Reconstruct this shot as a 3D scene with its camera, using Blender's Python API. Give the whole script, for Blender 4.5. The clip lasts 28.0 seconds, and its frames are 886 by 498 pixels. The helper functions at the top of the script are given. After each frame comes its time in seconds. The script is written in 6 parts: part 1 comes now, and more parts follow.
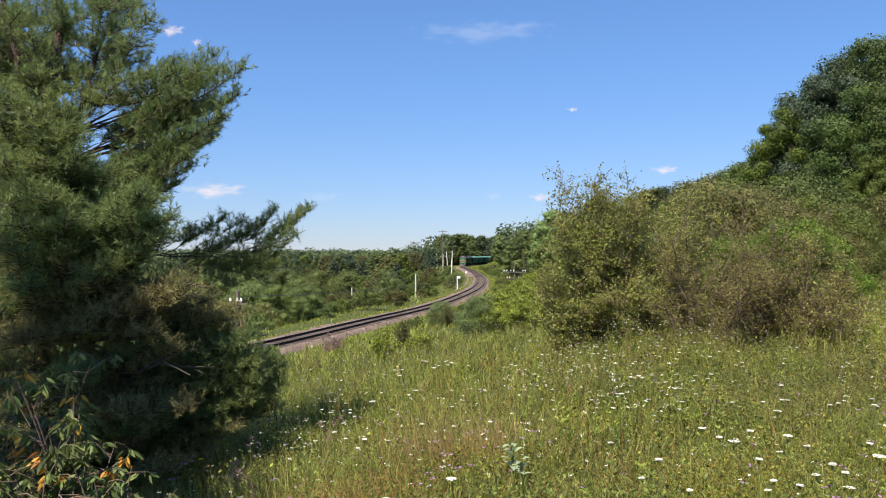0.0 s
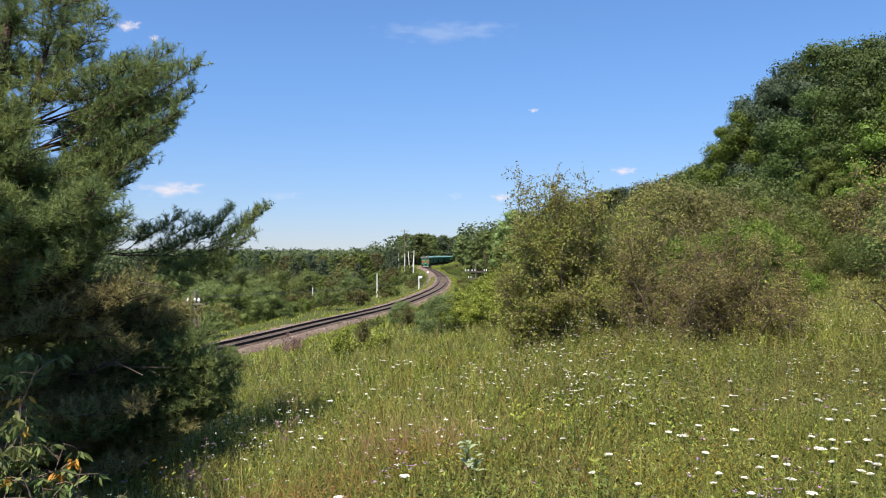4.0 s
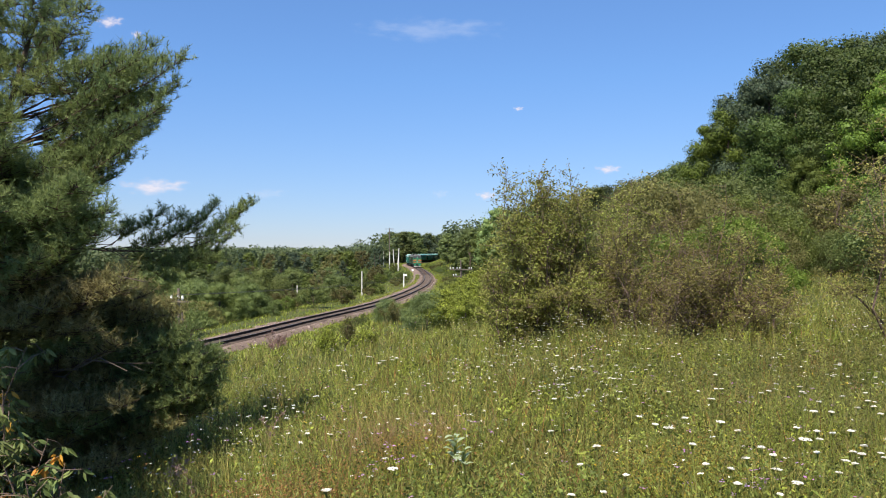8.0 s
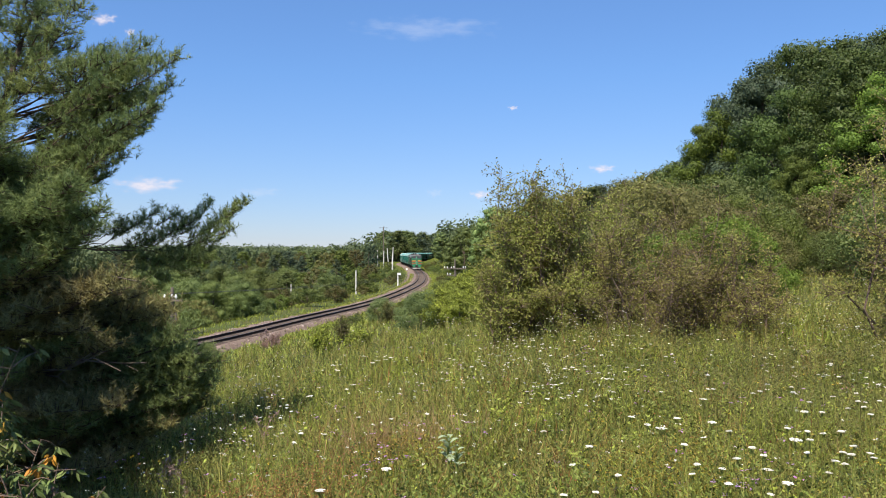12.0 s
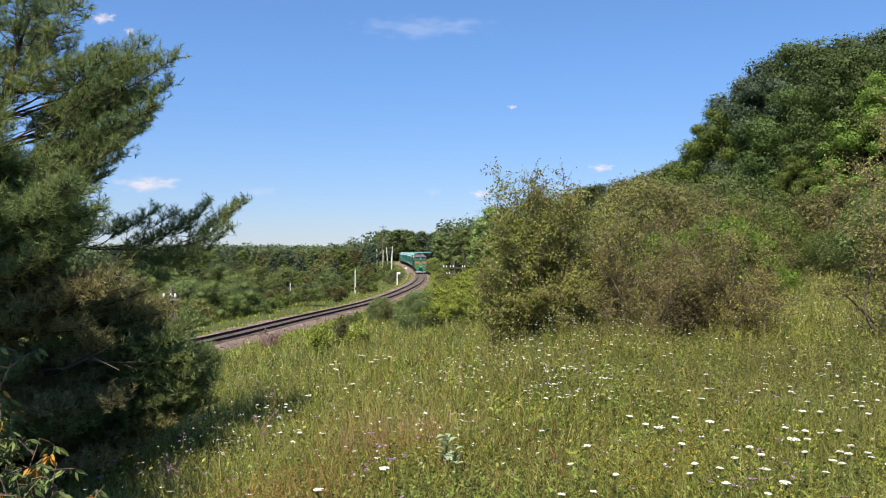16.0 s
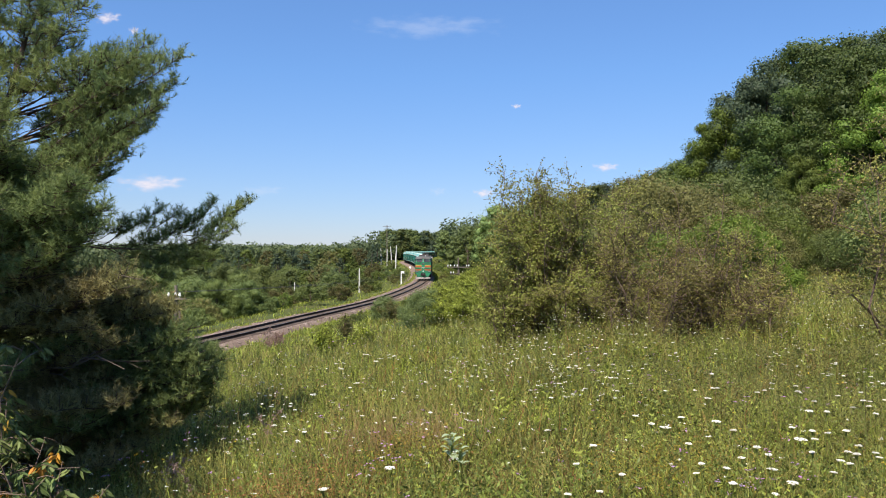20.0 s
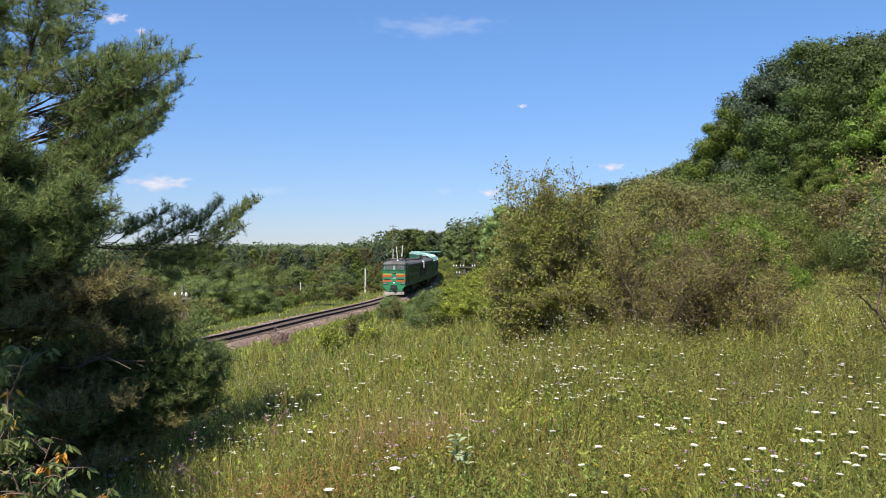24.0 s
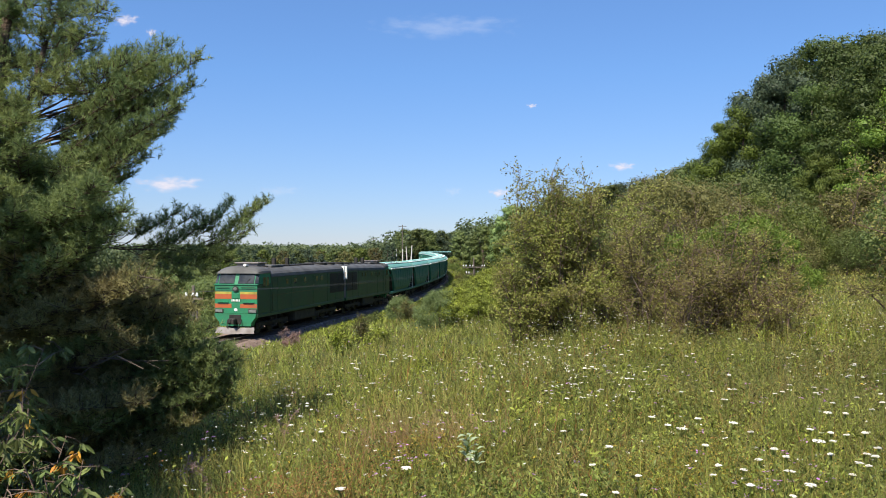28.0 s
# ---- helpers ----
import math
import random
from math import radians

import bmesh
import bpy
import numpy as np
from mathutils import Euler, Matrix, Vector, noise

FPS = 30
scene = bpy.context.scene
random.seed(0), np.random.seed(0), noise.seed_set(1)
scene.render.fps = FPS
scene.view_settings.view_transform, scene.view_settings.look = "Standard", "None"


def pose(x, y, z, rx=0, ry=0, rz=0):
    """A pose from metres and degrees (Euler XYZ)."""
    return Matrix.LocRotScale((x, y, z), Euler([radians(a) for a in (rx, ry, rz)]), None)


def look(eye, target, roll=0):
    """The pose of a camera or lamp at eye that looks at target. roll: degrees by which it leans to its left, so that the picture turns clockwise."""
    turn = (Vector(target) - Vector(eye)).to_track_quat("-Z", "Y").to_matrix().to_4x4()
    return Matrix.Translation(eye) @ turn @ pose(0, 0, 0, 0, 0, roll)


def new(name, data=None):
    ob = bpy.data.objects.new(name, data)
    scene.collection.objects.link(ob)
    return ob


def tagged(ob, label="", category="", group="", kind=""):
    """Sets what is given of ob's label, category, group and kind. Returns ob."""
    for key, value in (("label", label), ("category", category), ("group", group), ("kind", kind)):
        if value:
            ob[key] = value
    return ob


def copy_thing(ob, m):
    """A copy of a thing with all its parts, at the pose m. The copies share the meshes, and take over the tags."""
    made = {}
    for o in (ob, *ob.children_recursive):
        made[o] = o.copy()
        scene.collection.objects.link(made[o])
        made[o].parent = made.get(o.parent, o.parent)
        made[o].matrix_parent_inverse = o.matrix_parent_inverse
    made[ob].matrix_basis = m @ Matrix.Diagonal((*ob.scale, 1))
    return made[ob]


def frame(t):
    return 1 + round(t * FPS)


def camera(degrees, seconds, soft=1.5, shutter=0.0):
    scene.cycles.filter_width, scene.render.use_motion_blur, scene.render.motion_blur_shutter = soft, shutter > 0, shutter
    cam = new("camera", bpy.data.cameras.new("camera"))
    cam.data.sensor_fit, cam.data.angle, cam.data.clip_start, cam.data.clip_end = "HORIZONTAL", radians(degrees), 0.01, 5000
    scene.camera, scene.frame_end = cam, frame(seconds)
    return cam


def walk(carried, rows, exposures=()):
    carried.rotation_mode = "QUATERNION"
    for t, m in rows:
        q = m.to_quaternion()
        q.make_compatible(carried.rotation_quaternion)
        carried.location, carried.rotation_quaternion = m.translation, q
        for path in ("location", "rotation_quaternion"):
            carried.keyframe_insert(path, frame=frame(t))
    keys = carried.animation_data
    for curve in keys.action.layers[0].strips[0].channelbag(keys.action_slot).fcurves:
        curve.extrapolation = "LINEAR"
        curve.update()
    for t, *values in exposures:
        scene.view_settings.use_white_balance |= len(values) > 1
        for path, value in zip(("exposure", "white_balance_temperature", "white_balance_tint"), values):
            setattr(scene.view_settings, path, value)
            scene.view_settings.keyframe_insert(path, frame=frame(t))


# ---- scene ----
cam = camera(60.0, 28.0, 1.0)
EYE = Vector((0.0, 0.0, 6.3))


def gaze(yaw, pitch, roll, dx, dy, dz):
    """A hand-held view: degrees to the left, up and of lean, and the sway of the eye in metres."""
    eye = EYE + Vector((dx, dy, dz))
    a, b = radians(yaw), radians(pitch)
    return look(eye, eye + Vector((-math.sin(a) * math.cos(b), math.cos(a) * math.cos(b), math.sin(b))), roll)


# seconds, yaw, pitch, roll, sway
SWAY = (
    (0, 4.484, 0.334, -0.11, -0.025, 0.023, 0.024),
    (0.5, 4.267, 0.315, -0.09, -0.003, 0.022, 0.022),
    (1, 3.674, 0.314, 0.01, 0.007, 0.021, 0.021),
    (1.5, 3.135, 0.319, -0.05, 0.011, 0.021, 0.022),
    (2, 2.704, 0.329, 0.05, 0.011, 0.007, 0.028),
    (2.5, 2.440, 0.329, -0.15, 0.009, -0.001, 0.021),
    (3, 2.170, 0.338, -0.10, 0.018, 0.002, 0.018),
    (3.5, 1.873, 0.326, -0.08, 0.019, 0.004, 0.018),
    (5.5, 1.226, 0.271, -0.03, -0.002, -0.003, 0.004),
    (6, 1.102, 0.270, -0.06, -0.008, -0.003, -0.003),
    (6.5, 0.957, 0.207, -0.07, -0.010, 0.002, -0.007),
    (7, 0.804, 0.210, -0.12, -0.005, 0.008, -0.012),
    (7.5, 0.625, 0.185, -0.10, -0.005, 0.010, -0.012),
    (8, 0.505, 0.158, -0.07, -0.001, 0.010, -0.012),
    (8.5, 0.343, 0.146, -0.09, -0.001, 0.011, -0.009),
    (9, 0.180, 0.149, -0.09, -0.002, 0.002, -0.006),
    (9.5, 0.059, 0.135, -0.08, 0.010, -0.001, -0.002),
    (10, -0.055, 0.085, -0.02, 0.006, -0.003, 0.001),
    (10.5, 0.000, 0.081, 0.01, 0.005, -0.004, 0.001),
    (11, 0.002, 0.084, -0.00, 0.000, -0.001, 0.000),
    (11.5, 0.069, 0.086, 0.01, 0.004, -0.001, -0.000),
    (12, 0.072, 0.084, 0.04, 0.002, -0.005, 0.000),
    (12.5, 0.075, 0.038, 0.12, 0.002, -0.003, 0.001),
    (14.5, 0.058, 0.028, 0.12, 0.007, -0.006, 0.002),
    (15, 0.035, 0.031, 0.12, 0.005, -0.006, 0.001),
    (15.5, 0.020, 0.015, 0.15, 0.003, -0.005, 0.002),
    (16, 0.022, 0.019, 0.06, 0.008, -0.009, 0.002),
    (16.5, -0.013, 0.011, 0.05, 0.014, -0.013, 0.003),
    (17, -0.090, -0.034, 0.14, 0.013, -0.013, 0.003),
    (17.5, -0.123, -0.043, 0.06, 0.015, -0.013, 0.003),
    (18, -0.100, -0.044, -0.00, 0.013, -0.006, -0.000),
    (18.5, -0.052, -0.050, 0.07, 0.009, -0.001, -0.002),
    (19, 0.034, -0.044, 0.02, 0.007, -0.003, 0.001),
    (19.5, 0.156, -0.040, 0.06, 0.001, -0.005, 0.004),
    (20, 0.322, -0.037, 0.07, 0.000, 0.002, 0.001),
    (20.5, 0.390, -0.041, 0.07, -0.000, 0.002, 0.005),
    (21, 0.466, 0.027, 0.08, 0.004, 0.001, 0.002),
    (21.5, 0.527, 0.019, 0.06, 0.003, 0.008, -0.001),
    (23.5, 0.712, -0.041, 0.09, 0.006, -0.001, 0.006),
    (24, 0.764, -0.043, 0.09, 0.004, -0.002, 0.006),
    (24.5, 0.818, -0.047, 0.06, 0.004, -0.002, 0.003),
    (25, 0.910, -0.058, 0.02, 0.007, -0.007, 0.005),
    (25.5, 0.965, -0.057, 0.10, 0.004, -0.011, 0.008),
    (26, 1.023, -0.070, 0.02, 0.010, -0.020, 0.013),
    (26.5, 1.099, -0.036, 0.06, 0.005, -0.017, 0.010),
    (27, 1.212, -0.072, 0.08, 0.006, -0.023, 0.015),
    (27.5, 1.330, -0.056, 0.06, 0.008, -0.020, 0.015),
    (28, 1.470, -0.041, 0.02, -0.002, -0.013, 0.007),
)
walk(cam, [(t, gaze(*v)) for t, *v in SWAY], [(0.0, 1.0), (28.0, 1.0)])

# ---- sky and sun ----
SUN = Vector((-0.42, -0.90, 1.42)).normalized()
world = bpy.data.worlds.new("sky")
scene.world = world
world.use_nodes = True
wn = world.node_tree.nodes
sky = wn.new("ShaderNodeTexSky")
sky.sky_type, sky.sun_disc = "NISHITA", False
sky.sun_elevation, sky.sun_rotation = math.asin(SUN.z), math.atan2(SUN.x, SUN.y)
sky.air_density, sky.dust_density, sky.ozone_density, sky.altitude = 1.15, 0.0, 3.0, 200
tint = wn.new("ShaderNodeMix")
tint.data_type, tint.blend_type = "RGBA", "MULTIPLY"
tint.inputs["Factor"].default_value = 1.0
aim, parts_of, rise, haze = wn.new("ShaderNodeTexCoord"), wn.new("ShaderNodeSeparateXYZ"), wn.new("ShaderNodeMapRange"), wn.new("ShaderNodeMix")
haze.data_type = "RGBA"
haze.inputs["A"].default_value, haze.inputs["B"].default_value = (0.68, 0.82, 1.21, 1), (0.61, 0.905, 1.37, 1)
rise.inputs["From Min"].default_value, rise.inputs["From Max"].default_value = 0.0, 0.22
world.node_tree.links.new(aim.outputs["Generated"], parts_of.inputs[0])
world.node_tree.links.new(parts_of.outputs["Z"], rise.inputs["Value"])
world.node_tree.links.new(rise.outputs["Result"], haze.inputs["Factor"])
world.node_tree.links.new(haze.outputs["Result"], tint.inputs["B"])
soften = wn.new("ShaderNodeGamma")
soften.inputs["Gamma"].default_value = 0.75
world.node_tree.links.new(sky.outputs[0], soften.inputs["Color"])
world.node_tree.links.new(soften.outputs[0], tint.inputs["A"])
world.node_tree.links.new(tint.outputs["Result"], wn["Background"].inputs[0])
wn["Background"].inputs[1].default_value = 0.086
sun = new("sun", bpy.data.lights.new("sun", "SUN"))
sun.data.energy, sun.data.angle, sun.data.color = 4.3, radians(0.53), (1.0, 0.93, 0.79)
sun.matrix_world = look((0, 0, 60), Vector((0, 0, 60)) - SUN)

# ---- mesh tools ----
class Geo:
    """Points and faces of one mesh, gathered from simple solids."""

    def __init__(self):
        self.v, self.f = [], []

    def add(self, v, f):
        n = len(self.v)
        self.v += [tuple(p) for p in v]
        self.f += [tuple(i + n for i in q) for q in f]
        return self

    def box(self, x0, x1, y0, y1, z0, z1, c=0.0):
        """A box with edges chamfered by c."""
        if not c:
            v = [(x, y, z) for x in (x0, x1) for y in (y0, y1) for z in (z0, z1)]
            return self.add(v, [(0, 1, 3, 2), (4, 6, 7, 5), (0, 4, 5, 1), (2, 3, 7, 6), (0, 2, 6, 4), (1, 5, 7, 3)])
        lo, hi, v, at = (x0, y0, z0), (x1, y1, z1), [], {}
        for i in range(8):
            b = (i >> 2 & 1, i >> 1 & 1, i & 1)
            for a in range(3):
                p = [hi[k] - c if b[k] else lo[k] + c for k in range(3)]
                p[a] = hi[a] if b[a] else lo[a]
                at[b, a] = len(v)
                v.append(p)
        f = []
        for a in range(3):
            k, m = (a + 1) % 3, (a + 2) % 3
            for s in (0, 1):
                q = []
                for p, r in ((0, 0), (1, 0), (1, 1), (0, 1)):
                    b = [0, 0, 0]
                    b[a], b[k], b[m] = s, p, r
                    q.append(at[tuple(b), a])
                f.append(q if s else q[::-1])
            for p in (0, 1):
                for r in (0, 1):
                    b = [0, 0, 0]
                    b[k], b[m] = p, r
                    e = b.copy()
                    e[a] = 1
                    f.append((at[tuple(b), k], at[tuple(e), k], at[tuple(e), m], at[tuple(b), m]))
        f += [tuple(at[(i >> 2 & 1, i >> 1 & 1, i & 1), a] for a in range(3)) for i in range(8)]
        return self.add(v, f)

    def loft(self, rings, closed=True, caps=True):
        """Skin over rings of equally many points."""
        n, m = len(rings[0]), len(rings)
        v = [p for r in rings for p in r]
        f = []
        for i in range(m - 1):
            for j in range(n if closed else n - 1):
                k = (j + 1) % n
                f.append((i * n + j, i * n + k, (i + 1) * n + k, (i + 1) * n + j))
        if caps and closed:
            f += [tuple(range(n))[::-1], tuple(range((m - 1) * n, m * n))]
        return self.add(v, f)

    def tube(self, path, radii, sides=6):
        """A round bar along points, with a radius at each."""
        path = [Vector(p) for p in path]
        rings = []
        for i, p in enumerate(path):
            d = (path[min(i + 1, len(path) - 1)] - path[max(i - 1, 0)]).normalized()
            a = d.cross(Vector((0, 0, 1)) if abs(d.z) < 0.9 else Vector((1, 0, 0))).normalized()
            b = d.cross(a)
            rings.append([p + (a * math.cos(t) + b * math.sin(t)) * radii[i] for t in (math.tau * j / sides for j in range(sides))])
        return self.loft(rings)

    def wheel(self, x0, x1, y, z, r, sides=16):
        """A disc on an axle that lies along x."""
        return self.loft([[(x, y + r * math.cos(t), z + r * math.sin(t)) for t in (math.tau * j / sides for j in range(sides))] for x in (x0, x1)])

    def disc(self, y0, y1, x, z, r, sides=14):
        """A disc that faces along y."""
        return self.loft([[(x + r * math.cos(t), y, z + r * math.sin(t)) for t in (math.tau * j / sides for j in range(sides))] for y in (y0, y1)])

    def mesh(self, name, material):
        me = bpy.data.meshes.new(name)
        me.from_pydata(self.v, [], self.f)
        bm = bmesh.new()
        bm.from_mesh(me)
        bmesh.ops.recalc_face_normals(bm, faces=bm.faces)
        bm.to_mesh(me)
        bm.free()
        me.materials.append(material)
        return me


def soup(name, material, v, f, smooth=False):
    """A mesh from an array of points and an array of faces of one size."""
    v, f = np.asarray(v, np.float32), np.asarray(f, np.int32)
    me = bpy.data.meshes.new(name)
    me.vertices.add(len(v))
    me.vertices.foreach_set("co", v.ravel())
    me.loops.add(f.size)
    me.loops.foreach_set("vertex_index", f.ravel())
    me.polygons.add(len(f))
    me.polygons.foreach_set("loop_start", np.arange(0, f.size, f.shape[1], dtype=np.int32))
    me.polygons.foreach_set("loop_total", np.full(len(f), f.shape[1], np.int32))
    if smooth:
        me.polygons.foreach_set("use_smooth", np.ones(len(f), bool))
    me.update(calc_edges=True)
    me.materials.append(material)
    return me


def part(name, geo, material, parent, label=""):
    """One mesh object under a thing or under a part."""
    ob = new(name, geo.mesh(name, material) if isinstance(geo, Geo) else geo)
    ob.parent = parent
    return tagged(ob, label)


def thing(name, m, label, category, group="", kind=""):
    ob = new(name)
    ob.empty_display_size = 0.3
    ob.matrix_world = m
    return tagged(ob, label, category, group, kind)


def unit(a):
    return a / np.maximum(np.linalg.norm(a, axis=-1, keepdims=True), 1e-9)


def leaf_soup(rng, p, d, length, width, fold=0.3, level=1.0):
    """Folded leaves of two triangles each, from points and directions. level under 1 turns their faces up."""
    n = len(p)
    side = unit(np.cross(d, unit(rng.normal(size=(n, 3)) * level + [0, 0, 1 - level])))
    up = np.cross(side, d)
    length, width = np.broadcast_to(length, n)[:, None], np.broadcast_to(width, n)[:, None]
    mid = p + d * length * 0.45 + up * width * fold
    v = np.stack([p, mid + side * width / 2, p + d * length, mid - side * width / 2], 1).reshape(-1, 3)
    i = np.arange(n)[:, None] * 4
    return v, np.concatenate([i + [0, 1, 2], i + [0, 2, 3]])


def blade_soup(rng, p, d, length, width, sag=0.25):
    """Bent grass blades of three triangles each."""
    n = len(p)
    a = rng.uniform(0, math.tau, n)
    side = np.stack([np.cos(a), np.sin(a), 0 * a], 1) * (np.broadcast_to(width, n)[:, None] / 2)
    length = np.broadcast_to(length, n)[:, None]
    mid = p + d * length * 0.55
    tip = p + d * length + np.stack([-np.sin(a), np.cos(a), 0 * a - 0.4], 1) * length * sag * rng.uniform(0, 1.4, (n, 1))
    v = np.stack([p - side, p + side, mid + side * 0.8, mid - side * 0.8, tip], 1).reshape(-1, 3)
    i = np.arange(n)[:, None] * 5
    return v, np.concatenate([i + [0, 1, 2], i + [0, 2, 3], i + [3, 2, 4]])


def needle_soup(rng, p, d, length, width):
    n = len(p)
    side = unit(np.cross(d, unit(rng.normal(size=(n, 3))))) * width / 2
    v = np.stack([p - side, p + side, p + d * np.broadcast_to(length, n)[:, None]], 1).reshape(-1, 3)
    return v, np.arange(n * 3).reshape(-1, 3)


def join(soups):
    vs, fs, n = [], [], 0
    for v, f in soups:
        vs.append(v)
        fs.append(f + n)
        n += len(v)
    return np.concatenate(vs), np.concatenate(fs)


# ---- materials ----
def material(name, colour, rough=0.6, metal=0.0, vary=0.12, scale=6.0, bump=0.1, second=None, island=0.0, thing_vary=0.0, through_light=0.0, spec=0.3, fine=8.0):
    """A paint, metal, stone or leaf: two scales of noise in colour, fine relief, and variation by piece and by thing."""
    mat = bpy.data.materials.new(name)
    mat.use_nodes = True
    t = mat.node_tree
    bsdf = t.nodes["Principled BSDF"]
    out = t.nodes["Material Output"]
    coords = t.nodes.new("ShaderNodeTexCoord")
    big, small = t.nodes.new("ShaderNodeTexNoise"), t.nodes.new("ShaderNodeTexNoise")
    big.inputs["Scale"].default_value, small.inputs["Scale"].default_value = scale, scale * fine
    big.inputs["Detail"].default_value = small.inputs["Detail"].default_value = 3
    for nz in (big, small):
        t.links.new(coords.outputs["Object"], nz.inputs["Vector"])
    mix = t.nodes.new("ShaderNodeMix")
    mix.data_type = "RGBA"
    mix.inputs["A"].default_value = (*colour, 1)
    mix.inputs["B"].default_value = (*(second or [c * 0.55 for c in colour]), 1)
    ramp = t.nodes.new("ShaderNodeMapRange")
    ramp.inputs["From Min"].default_value, ramp.inputs["From Max"].default_value = 0.35, 0.68
    t.links.new(big.outputs["Fac"], ramp.inputs["Value"])
    t.links.new(ramp.outputs["Result"], mix.inputs["Factor"])
    hsv = t.nodes.new("ShaderNodeHueSaturation")
    t.links.new(mix.outputs["Result"], hsv.inputs["Color"])
    # value: 1 + vary * (fine noise - 0.5) * 2 + island * (random - 0.5) * 2 + thing_vary * ...
    total = None

    def term(socket, amount):
        m = t.nodes.new("ShaderNodeMath")
        m.operation = "MULTIPLY_ADD"
        m.inputs[1].default_value = 2 * amount
        m.inputs[2].default_value = -amount + (1.0 if total is None else 0.0)
        t.links.new(socket, m.inputs[0])
        if total is None:
            return m.outputs[0]
        s = t.nodes.new("ShaderNodeMath")
        t.links.new(total, s.inputs[0])
        t.links.new(m.outputs[0], s.inputs[1])
        return s.outputs[0]

    total = term(small.outputs["Fac"], vary)
    if island:
        geo = t.nodes.new("ShaderNodeNewGeometry")
        total = term(geo.outputs["Random Per Island"], island)
    info = t.nodes.new("ShaderNodeObjectInfo")
    if thing_vary:
        total = term(info.outputs["Random"], thing_vary)
        hue = t.nodes.new("ShaderNodeMath")
        hue.operation = "MULTIPLY_ADD"
        hue.inputs[1].default_value, hue.inputs[2].default_value = 0.022, 0.488
        t.links.new(info.outputs["Random"], hue.inputs[0])
        t.links.new(hue.outputs[0], hsv.inputs["Hue"])
    t.links.new(total, hsv.inputs["Value"])
    t.links.new(hsv.outputs["Color"], bsdf.inputs["Base Color"])
    bsdf.inputs["Roughness"].default_value, bsdf.inputs["Metallic"].default_value = rough, metal
    bsdf.inputs["Specular IOR Level"].default_value = spec
    if bump:
        b = t.nodes.new("ShaderNodeBump")
        b.inputs["Strength"].default_value, b.inputs["Distance"].default_value = bump, 0.05
        t.links.new(small.outputs["Fac"], b.inputs["Height"])
        t.links.new(b.outputs["Normal"], bsdf.inputs["Normal"])
    if through_light:
        tr = t.nodes.new("ShaderNodeBsdfTranslucent")
        shader = t.nodes.new("ShaderNodeMixShader")
        shader.inputs[0].default_value = through_light
        t.links.new(hsv.outputs["Color"], tr.inputs["Color"])
        t.links.new(bsdf.outputs[0], shader.inputs[1])
        t.links.new(tr.outputs[0], shader.inputs[2])
        t.links.new(shader.outputs[0], out.inputs["Surface"])
    return mat


def leaf(name, colour, second, island=0.22, scale=0.5, thing_vary=0.27, vary=0.15):
    colour, second = [c * 1.13 for c in colour], [c * 1.13 for c in second]
    return material(name, colour, 0.55, 0, vary, scale, 0, second, island, thing_vary, 0.38, 0.25)


